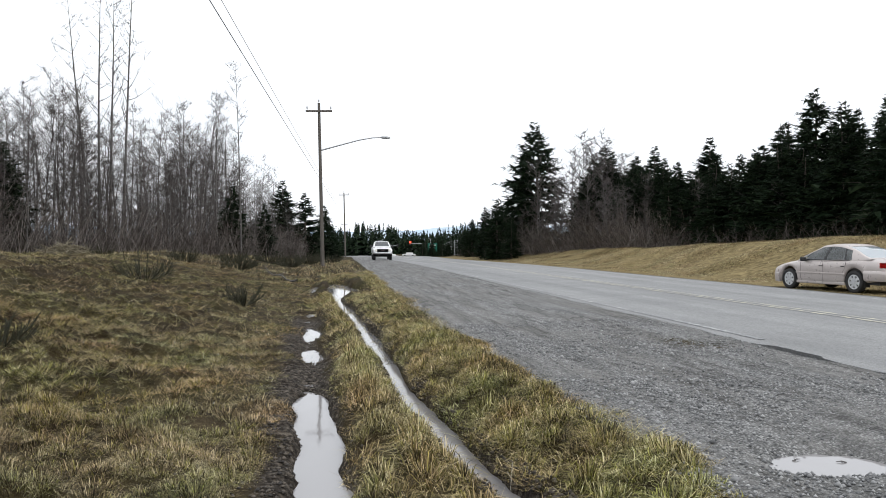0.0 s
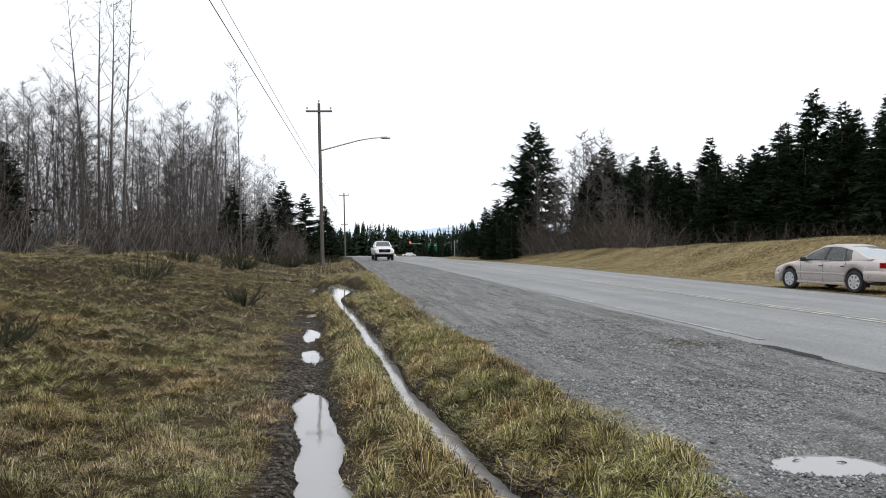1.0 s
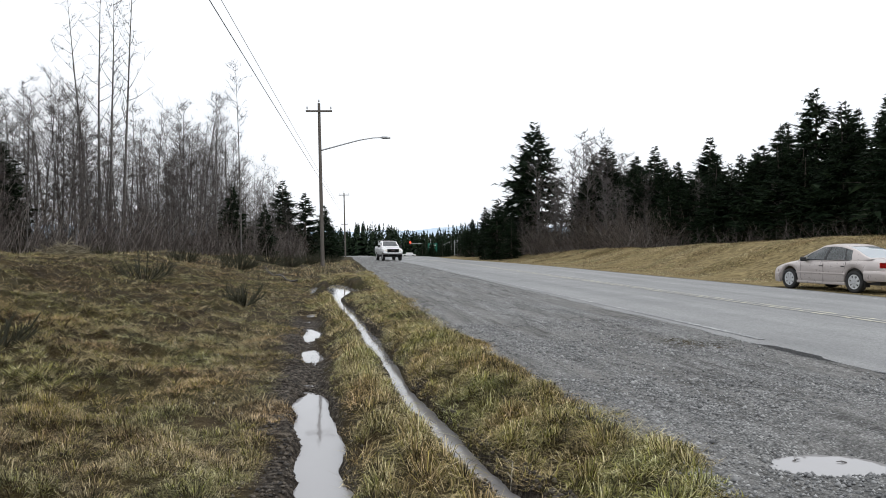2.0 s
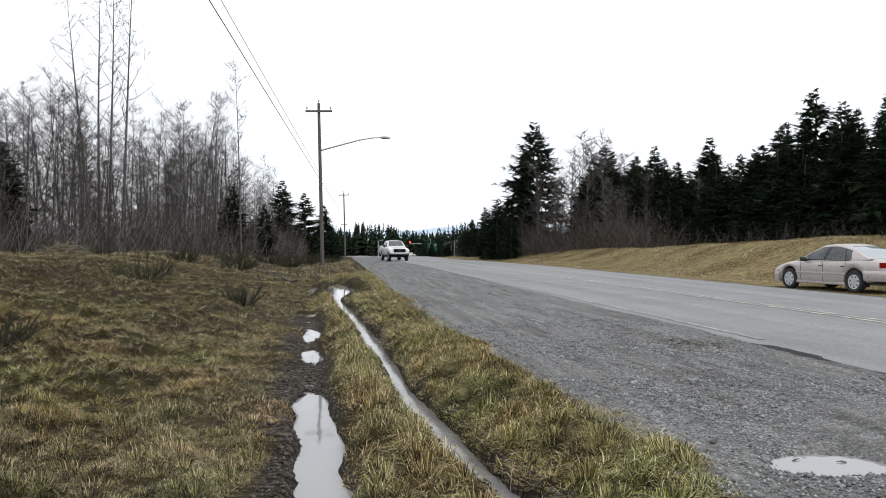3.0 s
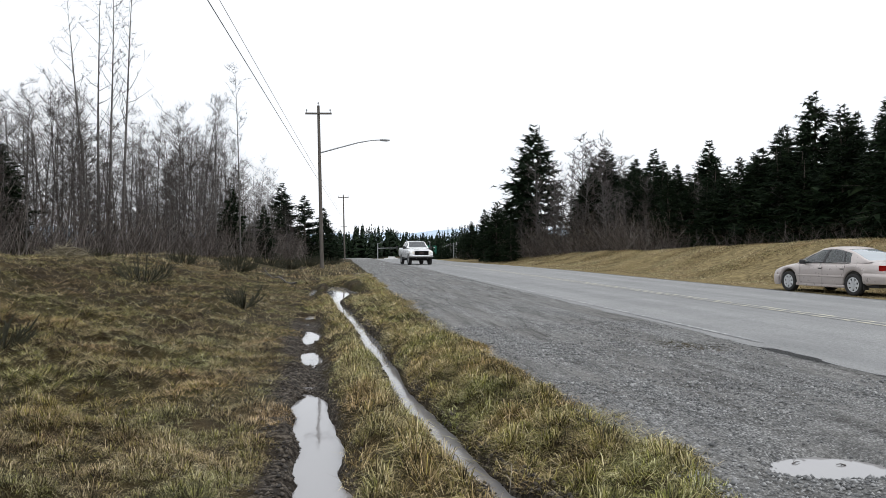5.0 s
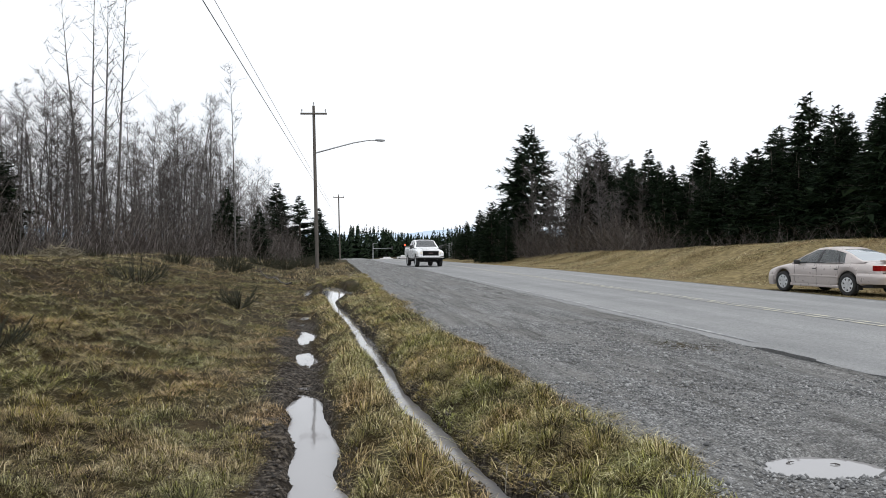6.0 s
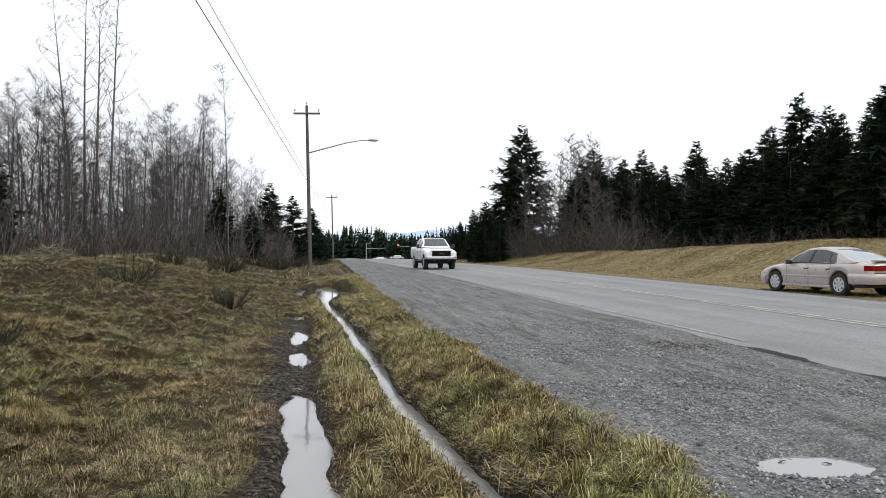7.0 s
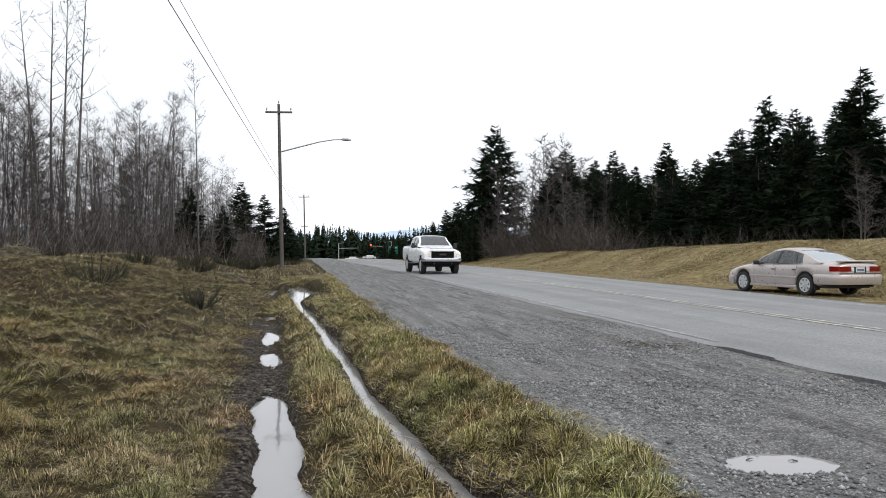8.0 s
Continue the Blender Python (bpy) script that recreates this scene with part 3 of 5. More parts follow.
# x, y, height of the firs that stand out
FIRS = [(22.3, 86.3, 14.1), (26.2, 73.8, 12.6), (28.1, 70.2, 11.2), (28.6, 67.0, 10.3), (31.7, 62.6, 9.7), (31.3, 56.7, 9.3), (31.3, 53.6, 9.1), (32.0, 51.7, 8.6), (32.1, 50.0, 9.8),
        (32.8, 49.5, 10.2), (33.2, 46.0, 9.9), (32.9, 42.8, 9.6), (32.7, 40.0, 11.4), (32.1, 40.1, 9.5), (17.3, 83.2, 6.4), (17.3, 90.4, 5.9), (18.0, 103.5, 5.2), (17.7, 78.0, 5.6),
        (-6.2, 86, 9.2), (-3.7, 85, 9.6), (-1.8, 92.0, 6.2), (-0.9, 100.0, 4.9), (-17.6, 43, 7.4), (-19.4, 45, 7.8), (-21, 44, 7.0), (-8.6, 64, 5.6), (-6.4, 68, 5.4)]


def build_firs():
    rng = random.Random(12)
    protos = [conifer(200 + k, 10.0, (2.35, 2.1, 2.3, 1.9, 2.2, 2.0, 2.4)[k], 0.3 + 0.07 * (k % 3), taper=(2.1, 1.5, 1.8, 1.3, 1.6, 1.45, 1.9)[k]) for k in range(7)]
    protos += [conifer(230 + k, 10.0, 2.6, 0.3, 0.42, 9, 1.7) for k in range(2)]
    spots = [(x, y, h / 10, rng.uniform(0, 6.28), k % 7) for k, (x, y, h) in enumerate(FIRS)]
    for back, count in ((0.8, 44), (3.2, 42), (6.4, 34)):
        for k in range(count):
            y = 15 + (k + rng.random()) / count * 63
            x = float(right_edge(y)) + back + rng.uniform(0, 2.2)
            h = stand_height(x, y, RIGHT_SKY) * rng.uniform(0.78, 1.04)
            spots.append((x, y, h / 10, rng.uniform(0, 6.28), rng.randrange(7) if back < 6 else rng.randrange(7, 9)))
    for k in range(30):
        y = 88 + k * 2.6 + rng.uniform(-1, 1)
        x = float(right_edge(y)) + rng.uniform(-1.5, 5)
        spots.append((x, y, max(3.0, stand_height(x, y, RIGHT_SKY)) * rng.uniform(0.75, 1.0) / 10, rng.uniform(0, 6.28), rng.randrange(6, 9)))
    for k in range(7):
        spots.append((-20 - rng.uniform(0, 7), 43 + 2.4 * k, rng.uniform(0.5, 0.66), rng.uniform(0, 6.28), k))
    place(protos, spots, "dark green fir in a dense roadside stand", "tree", "firs", set(), 1.25)
    bare = [bare_tree(400 + k, 10.0, 0.09, 34, 2.8, 0.1, (6, 10), thick=2.4) for k in range(3)]
    sp = [(x, y, h / 10, rng.uniform(0, 6.28), k) for k, (x, y, h) in enumerate([(22.4, 78, 9.6), (24.0, 74, 11.2), (25.0, 73.5, 11.4), (25.9, 73, 10.8), (25.4, 73, 10.0), (21.5, 82, 9.5), (26.8, 69, 9.0), (23.2, 72, 7.0), (24.6, 68, 6.0), (27.4, 63, 5.5), (29.4, 54, 4.6), (30.0, 49, 4.2), (31.0, 38, 6.6), (32.0, 36.5, 5.5), (20.3, 84, 6.0), (20.0, 90, 6.0), (22.9, 70, 9.0), (23.8, 66, 7.2), (21.8, 76, 8.0), (25.3, 65, 6.4), (26.3, 66, 8.0), (28.6, 58, 5.2), (29.6, 36.0, 4.9), (22.0, 74.5, 5.5), (22.6, 71.0, 5.0), (23.6, 69.5, 6.5), (24.4, 64.5, 5.0), (25.6, 61.5, 5.2), (21.2, 79.0, 6.2), (22.2, 76.0, 7.6), (23.4, 75.6, 9.4), (24.9, 70.4, 8.4), (26.0, 63.0, 6.2), (27.6, 59.0, 4.4)])]
    place(bare, sp, "leafless grey-brown tree in front of firs", "tree", "bare trees before the firs", set())


def far_trees():
    """The wooded skyline far down the road, too far to tell tree from tree."""
    rng = random.Random(13)
    V, T = [], []
    for k in range(1300):
        y = rng.uniform(230, 430) if k < 500 else rng.uniform(335, 440)
        x = rng.uniform(-130, 120) if k < 500 else rng.uniform(-50, 100)
        if -9 < x - 0.0 * y < 26 and y < 330:
            continue
        h, w = rng.uniform(4.5, 11.5) * (1 + 0.22 * math.sin(x * 0.11)) * (y / 300), rng.uniform(1.5, 2.6)
        z = float(height(x, y)) - 0.2
        for j in range(13):
            f = j / 13
            r = w * (1 - f) ** 0.8
            for s in range(4):
                a = rng.uniform(0, 6.283)
                b = len(V)
                c = Vector((x, y, z + h * (0.03 + 0.95 * max(0, f + rng.uniform(-0.05, 0.03)))))
                out = Vector((math.cos(a), math.sin(a), 0))
                sd = Vector((-math.sin(a), math.cos(a), 0)) * (0.5 * r + 0.15)
                V.extend([c + Vector((0, 0, 0.55)), c + out * r * rng.uniform(0.7, 1.2) + sd, c + out * r * rng.uniform(0.7, 1.2) - sd + Vector((0, 0, rng.uniform(-0.9, -0.2)))])
                T.append((b, b + 1, b + 2))
    tagged(soup("far_forest", V, T, M_NEEDLE), "dark conifer forest on the skyline", "forest", kind="stuff")


def thicket(name, seed, count, spot, high, material, label, splay=0.6):
    rng = random.Random(seed)
    V, T = [], []
    spots = np.array([spot(rng) for _ in range(count)])
    for x, y, z in zip(spots[:, 0], spots[:, 1], height(spots[:, 0], spots[:, 1])):
        s = Vector((x, y, z - 0.05))
        h = rng.uniform(*high)
        st = path(s, Vector((rng.uniform(-splay, splay), rng.uniform(-splay, splay), 1)), h, 3, 0.2, 0.0, rng)
        tube(V, T, st[:3], [0.017, 0.013, 0.008], 3)
        sliver(V, T, st[2], st[3], 0.009)
        for _ in range(9):
            g = rng.uniform(0.2, 2.99)
            j = int(g)
            p = st[j].lerp(st[j + 1], g - j)
            d = Vector((rng.uniform(-1, 1), rng.uniform(-1, 1), rng.uniform(-0.2, 1.0))).normalized() * rng.uniform(0.3, 0.85)
            sliver(V, T, p, p + d, 0.012)
    tagged(soup(name, V, T, material), label, "brush", kind="stuff")


def broom(seed, wide, high, stems):
    rng = random.Random(seed)
    V, T = [], []
    for _ in range(stems):
        a, q = rng.uniform(0, 6.283), rng.random() ** 0.7
        lean = Vector((math.cos(a) * q * wide / high * 2.3, math.sin(a) * q * wide / high * 2.3, 1))
        st = path(Vector((math.cos(a) * 0.1 * wide, math.sin(a) * 0.1 * wide, -0.05)), lean, high * rng.uniform(0.6, 1.05), 3, 0.12, 0.05, rng)
        tube(V, T, st, [0.02, 0.016, 0.012, 0.005], 3)
        for _ in range(7):
            g = rng.uniform(0.8, 2.99)
            j = int(g)
            p = st[j].lerp(st[j + 1], g - j)
            d = (Vector((rng.uniform(-0.5, 0.5), rng.uniform(-0.5, 0.5), 1)) + lean * 0.3).normalized() * rng.uniform(0.12, 0.4) * high
            tube(V, T, [p, p + d], [0.011, 0.005], 3)
    return soup("broom_shrub", V, T, M_BROOM)


build_left_wood()
build_tall_trees()
build_firs()
far_trees()
thicket("left_underwood", 21, 5000, lambda r: (lambda y: (-float(left_edge(y)) - r.uniform(-0.8, 8), y))(r.uniform(26, 92)), (0.8, 3.6), M_BRUSH, "brown leafless underwood along the wood's edge")
thicket("left_saplings", 24, 800, lambda r: (lambda y: (-float(left_edge(y)) - r.uniform(0, 10), y))(r.uniform(26, 92)), (2.5, 5.5), M_BRUSH, "tall thin leafless saplings in the wood")
thicket("right_underwood", 22, 1000, lambda r: (lambda y: (float(right_edge(y)) + r.uniform(-1.8, 2), y))(r.uniform(15, 110)), (0.5, 1.9), M_TWIG, "brown leafless brush below the firs", 0.9)
thicket("alder_brush", 23, 1500, lambda r: (lambda y: (float(right_edge(y)) + r.uniform(-2.6, 1.5), y))(r.uniform(58, 84)), (1.5, 4.6), M_BRUSH, "grey-brown leafless brush among the bare trees", 1.2)

BROOMS = [(-5.7, 23.6, 1.5, 0.95), (-2.45, 20.4, 0.85, 0.65), (-4.2, 10.1, 0.8, 0.5), (-7.3, 38, 1.4, 0.85), (-4.9, 39, 2.0, 1.0), (-4.3, 50, 2.3, 1.1), (-3.0, 49, 1.8, 1.0), (-0.9, 66, 2.4, 1.1), (-2.9, 70, 2.7, 1.2),
          (-13.6, 44.5, 1.4, 0.8), (-10.9, 37, 1.2, 0.6), (-15.8, 39.8, 1.6, 0.9), (-6.0, 44, 1.5, 0.9), (-2.3, 58, 1.8, 1.0)]
for k, (x, y, w, h) in enumerate(BROOMS):
    ob = broom(500 + k, w, h, 30 if k < 3 else 58)
    ob.location = (x, y, float(height(x, y)))
    tagged(ob, "low dark broom shrub with upright stems in the grass", "shrub", "broom shrubs")


def fallen_branch():
    rng = random.Random(9)
    V, T = [], []
    a, b = Vector((-3.9, 40, 0)), Vector((-1.8, 33.5, 0))
    pts = []
    for k in range(9):
        p = a.lerp(b, k / 8)
        pts.append(Vector((p.x, p.y, float(height(p.x, p.y)) + 0.07 + 0.05 * math.sin(k * 1.7))))
    tube(V, T, pts, [0.014 + 0.004 * k for k in range(9)], 6)
    for k in range(1, 6):
        tube(V, T, [pts[k], pts[k] + Vector((rng.uniform(-0.5, 0.5), 0.5, rng.uniform(0.1, 0.4)))], [0.015, 0.005], 4)
    tagged(soup("fallen_branch", V, T, M_BARK), "bare grey branch lying in the grass", "branch")


fallen_branch()


def brush_pile(x, y):
    """A heap of cut branches."""
    rng = random.Random(31)
    V, T = [], []
    for _ in range(260):
        a, q = rng.uniform(0, 6.283), rng.random() ** 0.6
        p = Vector((math.cos(a) * q * 0.95, math.sin(a) * q * 0.6, 0))
        p.z = float(height(x + p.x, y + p.y)) - float(height(x, y)) + 0.55 * (1 - q * q) * rng.uniform(0.3, 1)
        d = Vector((rng.uniform(-1, 1), rng.uniform(-1, 1), rng.uniform(-0.45, 0.45))).normalized() * rng.uniform(0.2, 0.6)
        r = rng.uniform(0.006, 0.016)
        tube(V, T, [p - d, p + Vector((0, 0, 0.04)), p + d], [r, r, r * 0.5], 3)
    ob = soup("brush_pile", V, T, M_PALE)
    ob.location = (x, y, float(height(x, y)))
    tagged(ob, "low heap of pale cut branches at the wood's edge", "brush pile", kind="stuff")


M_PALE = surface("pale_dead_wood", [(0.2, (0.13, 0.11, 0.07)), (0.8, (0.32, 0.28, 0.19))], 3, 0.9, island=True)
brush_pile(-10.7, 32.0)

# ---- poles, wires ----
def ring_tube(bm, pts, radii, sides=12):
    V, T = [], []
    tube(V, T, [Vector(p) for p in pts], radii, sides)
    vs = [bm.verts.new(v) for v in V]
    for t in T:
        bm.faces.new([vs[i] for i in t])
    n = len(V)
    bm.faces.new(vs[:sides])
    bm.faces.new(vs[n - sides:])


def box(bm, size, at=(0, 0, 0), turn=None, bevel=0.0):
    r = bmesh.ops.create_cube(bm, size=1.0, matrix=Matrix.Translation(at) @ (turn or Matrix()) @ Matrix.Diagonal((*size, 1)))
    if bevel:
        vs = set(r["verts"])
        bmesh.ops.bevel(bm, geom=[e for e in bm.edges if e.verts[0] in vs and e.verts[1] in vs], offset=bevel, segments=2, affect="EDGES", profile=0.5)


def utility_pole(x, y, high, arm_z, lamp):
    root = new("utility_pole")
    z = float(height(x, y))
    root.matrix_basis = Matrix.Translation((x, y, z)) @ Matrix.Rotation(radians(-1.3), 4, "Y")
    bm = bmesh.new()
    ring_tube(bm, [(0, 0, -0.4), (0, 0, high * 0.5), (0, 0, high)], [0.135, 0.115, 0.09])
    part("pole", bm, M_POLE, root)
    bm = bmesh.new()
    box(bm, (1.75, 0.1, 0.12), (0, -0.14, arm_z), bevel=0.01)
    part("crossarm", bm, M_POLE, root)
    for dx in (-0.78, 0.78, 0.0):
        bm = bmesh.new()
        top = arm_z + 0.06 if dx else high
        ring_tube(bm, [(dx, -0.14 if dx else 0, top), (dx, -0.14 if dx else 0, top + 0.1), (dx, -0.14 if dx else 0, top + 0.12), (dx, -0.14 if dx else 0, top + 0.24)], [0.02, 0.02, 0.055, 0.04], 8)
        part("insulator", bm, M_GALV, root)
    if lamp:
        bm = bmesh.new()
        pts = [(0.1, -0.05, lamp), (1.4, -0.1, lamp + 0.34), (2.6, -0.12, lamp + 0.65), (3.5, -0.12, lamp + 0.8), (4.2, -0.12, lamp + 0.83)]
        ring_tube(bm, pts, [0.05, 0.045, 0.04, 0.036, 0.032], 8)
        part("lamp_arm", bm, M_GALV, root)
        bm = bmesh.new()
        ring_tube(bm, [(4.05, -0.12, lamp + 0.83), (4.2, -0.12, lamp + 0.82), (4.5, -0.12, lamp + 0.81), (4.72, -0.12, lamp + 0.8)], [0.045, 0.085, 0.095, 0.05], 10)
        part("lamp_head", bm, M_GALV, root, "grey cobra-head lamp")
    tagged(root, "weathered wooden utility pole with a crossarm" + (" and street lamp" if lamp else ""), "utility pole", "poles along the road")
    return root


def wire(a, b, sag, r, label):
    bm = bmesh.new()
    a, b = Vector(a), Vector(b)
    pts = [a.lerp(b, t / 30) - Vector((0, 0, 4 * sag * (t / 30) * (1 - t / 30))) for t in range(31)]
    ring_tube(bm, pts, [r] * 31, 5)
    me = bpy.data.meshes.new("overhead_wire")
    bm.to_mesh(me)
    bm.free()
    me.materials.append(M_WIRE)
    tagged(new("overhead_wire", me), label, "wire", "overhead wires")


POLES = [(-1.1, 52, 10.9, 10.35, 7.75), (1.0, 127, 10.6, 10.2, 0), (1.6, 205, 10.5, 10.0, 0)]
for p in POLES:
    utility_pole(*p)
wire((-6.3, -40, 9.9), (0.75, 205, 9.9), 0.3, 0.018, "thin black overhead wire crossing the white sky")
wire((-5.9, -40, 9.9), (1.15, 205, 9.9), 0.3, 0.011, "thin black overhead wire crossing the white sky")


def ridge():
    """A pale mountain ridge far away, with distance haze put into its blue colour."""
    V, F = [], []
    xs = np.linspace(-2600, 2600, 90)
    for i, x in enumerate(xs):
        h = 88 + 20 * wave(x, 0 * x, 0.0035, 4) + 7 * wave(x, 0 * x, 0.02, 5)
        V.extend([(x, 3300, -60), (x, 3300 + 250, float(h)), (x, 3900, -60)])
    for i in range(len(xs) - 1):
        a = 3 * i
        F.extend([(a, a + 3, a + 4, a + 1), (a + 1, a + 4, a + 5, a + 2)])
    m = surface("hazy_blue_ridge", [(0.3, (0.42, 0.55, 0.68)), (0.7, (0.6, 0.7, 0.8))], 0.004, 0.95)
    tagged(mesh_ob("backdrop_ridge", V, F, m, True), "pale blue mountain ridge on the horizon", "mountain", kind="structure")


ridge()

# ---- far end of the road: crossing with signals, sign, fence ----
def glow(name, c, power):
    m, n, l, b = shader(name)
    b.inputs["Base Color"].default_value = (*c, 1)
    b.inputs["Emission Color"].default_value = (*c, 1)
    b.inputs["Emission Strength"].default_value = power
    return m


M_SIGN = surface("green_sign_sheet", [(0.3, (0.0, 0.13, 0.085)), (0.7, (0.01, 0.18, 0.12))], 2, 0.5)
M_STOP = glow("red_signal_light", (1.0, 0.05, 0.02), 6.0)
M_SHED = surface("pale_car_paint", [(0.3, (0.7, 0.7, 0.7)), (0.7, (0.8, 0.8, 0.8))], 2, 0.4)


def traffic_signal(x, y, high, reach, lit):
    root = new("traffic_signal")
    root.location = (x, y, float(height(x, y)))
    bm = bmesh.new()
    ring_tube(bm, [(0, 0, -0.3), (0, 0, high)], [0.2, 0.13], 10)
    part("mast", bm, M_GALV, root)
    bm = bmesh.new()
    ring_tube(bm, [(0, 0, high * 0.72), (reach, 0, high * 0.74)], [0.12, 0.07], 8)
    part("mast_arm", bm, M_GALV, root)
    bm = bmesh.new()
    ring_tube(bm, [(0, 0, high), (math.copysign(1.6, reach), 0, high + 0.2)], [0.07, 0.05], 8)
    part("lamp_arm", bm, M_GALV, root)
    bm = bmesh.new()
    box(bm, (0.55, 0.3, 1.2), (reach, -0.15, high * 0.74), bevel=0.05)
    head = part("signal_head", bm, M_PLASTIC_DARK, root, "black three-lamp signal head")
    for k, dz in enumerate((0.38, 0.0, -0.38)):
        bm = bmesh.new()
        bmesh.ops.create_cone(bm, cap_ends=True, segments=16, radius1=0.3 if lit and k == 0 else 0.14, radius2=0.1, depth=0.1, matrix=Matrix.Translation((reach, -0.34, high * 0.74 + dz)) @ Matrix.Rotation(math.pi / 2, 4, "X"))
        part("signal_lens", bm, M_STOP if lit and k == 0 else M_PLASTIC_DARK, head, "glowing red lens" if lit and k == 0 else "")
    tagged(root, "grey traffic signal mast at the far crossing" + (" showing red" if lit else ""), "traffic signal", "signals at the crossing")


def road_sign(x, y, w, h, up):
    root = new("road_sign")
    root.location = (x, y, float(height(x, y)))
    bm = bmesh.new()
    box(bm, (w, 0.05, h), (0, 0, up), bevel=0.02)
    face = part("sign_face", bm, M_SIGN, root, "green sheet")
    for k in range(3):
        bm = bmesh.new()
        box(bm, (w * (0.7 - 0.14 * k), 0.012, h * 0.1), (-0.06 * k, -0.035, up + h * (0.28 - 0.26 * k)))
        part("sign_line", bm, M_SHED, face, "pale line of unreadable writing")
    for s in (-1, 1):
        bm = bmesh.new()
        box(bm, (0.1, 0.1, up + h / 2 + 0.3), (s * w * 0.3, 0.08, (up + h / 2) / 2 - 0.15))
        part("post", bm, M_GALV, root)
    tagged(root, "green highway direction sign on two posts", "road sign")


def far_car(x, y, turn, label):
    root = new("waiting_car")
    root.matrix_basis = pose(x, y, float(height(x, y)), 0, 0, turn)
    bm = bmesh.new()
    box(bm, (1.8, 4.4, 0.6), (0, 0, 0.62), bevel=0.14)
    part("body", bm, M_SHED, root)
    bm = bmesh.new()
    box(bm, (1.5, 2.3, 0.55), (0, -0.2, 1.14), bevel=0.18)
    part("cabin", bm, M_SHED, root)
    for s in (-1, 1):
        for yy in (1.3, -1.35):
            bm = bmesh.new()
            bmesh.ops.create_cone(bm, cap_ends=True, segments=16, radius1=0.32, radius2=0.32, depth=0.2, matrix=Matrix.Translation((s * 0.8, yy, 0.32)) @ Matrix.Rotation(math.pi / 2, 4, "Y"))
            part("wheel", bm, M_PLASTIC_DARK, root)
    tagged(root, label, "car", "cars at the crossing")


def wire_fence():
    root = new("wire_fence")
    n = 9
    spots = [(18.2 + 0.22 * k, 112 + 4.5 * k) for k in range(n)]
    root.location = (spots[0][0], spots[0][1], 0)
    pts = []
    for x, y in spots:
        z = float(height(x, y))
        bm = bmesh.new()
        ring_tube(bm, [(x - spots[0][0], y - spots[0][1], z - 0.2), (x - spots[0][0], y - spots[0][1], z + 2.5)], [0.05, 0.045], 8)
        part("post", bm, M_GALV, root)
        pts.append(Vector((x - spots[0][0], y - spots[0][1], z)))
    for k in range(9):
        bm = bmesh.new()
        ring_tube(bm, [p + Vector((0, 0, 0.15 + 0.28 * k)) for p in pts], [0.014] * n, 4)
        part("strand", bm, M_GALV, root)
    tagged(root, "grey wire fence with steel posts on the bank", "fence")


M_PLASTIC_DARK = surface("dark_signal_housing", [(0.3, (0.02, 0.02, 0.02)), (0.7, (0.04, 0.04, 0.04))], 6, 0.6)
traffic_signal(31.6, 266, 6.0, -7.2, True)
traffic_signal(13.2, 262, 6.0, 6.5, False)
road_sign(17.7, 146, 1.8, 1.7, 2.0)
far_car(23.0, 255, 80, "white car waiting at the far crossing")
far_car(17.5, 258, 95, "white car waiting at the far crossing")
wire_fence()

# ---- vehicles ----
def paint(name, c, flake=0.0, rough=0.28):
    m, n, l, b = shader(name)
    f = noise_node(n, l, 1.6, 4)
    col = mix_node(n, l, ramp_node(n, l, f, [(0.35, (0, 0, 0)), (0.75, (0.35, 0.35, 0.35))]), c, tuple(v * 0.72 for v in c))
    l.new(col, b.inputs["Base Color"])
    l.new(math_node(n, l, "ADD", math_node(n, l, "MULTIPLY", noise_node(n, l, 9, 4), 0.2), rough - 0.1), b.inputs["Roughness"])
    b.inputs["Metallic"].default_value = flake
    return m


def glass(name, tint, ior=1.55):
    m, n, l, b = shader(name)
    b.inputs["Base Color"].default_value = (*tint, 1)
    b.inputs["Roughness"].default_value = 0.03
    b.inputs["Transmission Weight"].default_value = 0.92
    b.inputs["IOR"].default_value = ior
    return m


M_BEIGE = paint("beige_metallic_paint", (0.54, 0.485, 0.46), 0.35, 0.3)
M_PAINT = paint("white_truck_paint", (0.88, 0.89, 0.9))
M_GLASS = glass("tinted_window_glass", (0.55, 0.62, 0.62))
# The sky's bright reflection is put into this glass's pale, half-opaque base colour.
M_REAR = glass("painted_sky_rear_glass", (0.6, 0.68, 0.73), 2.2)
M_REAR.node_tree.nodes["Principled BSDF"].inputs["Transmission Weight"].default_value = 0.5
M_SCREEN = glass("windscreen_glass", (0.5, 0.58, 0.62), 1.9)
M_LENS = glass("red_lamp_lens", (0.5, 0.012, 0.012))
M_CLEAR = surface("clear_lamp_lens", [(0.3, (0.6, 0.62, 0.64)), (0.7, (0.85, 0.86, 0.87))], 30, 0.15, coat=0.5)
M_RUBBER = surface("tyre_rubber", [(0.3, (0.018, 0.018, 0.018)), (0.7, (0.035, 0.034, 0.033))], 12, 0.85, bump=0.3)
M_PLASTIC = surface("black_plastic", [(0.3, (0.015, 0.015, 0.016)), (0.7, (0.03, 0.03, 0.032))], 12, 0.5)
M_ALLOY = surface("silver_wheel", [(0.3, (0.58, 0.59, 0.6)), (0.7, (0.74, 0.75, 0.76))], 15, 0.35, metal=0.25)
M_CHROME = surface("bright_chrome", [(0.3, (0.7, 0.71, 0.72)), (0.7, (0.82, 0.83, 0.84))], 12, 0.18, metal=0.85)
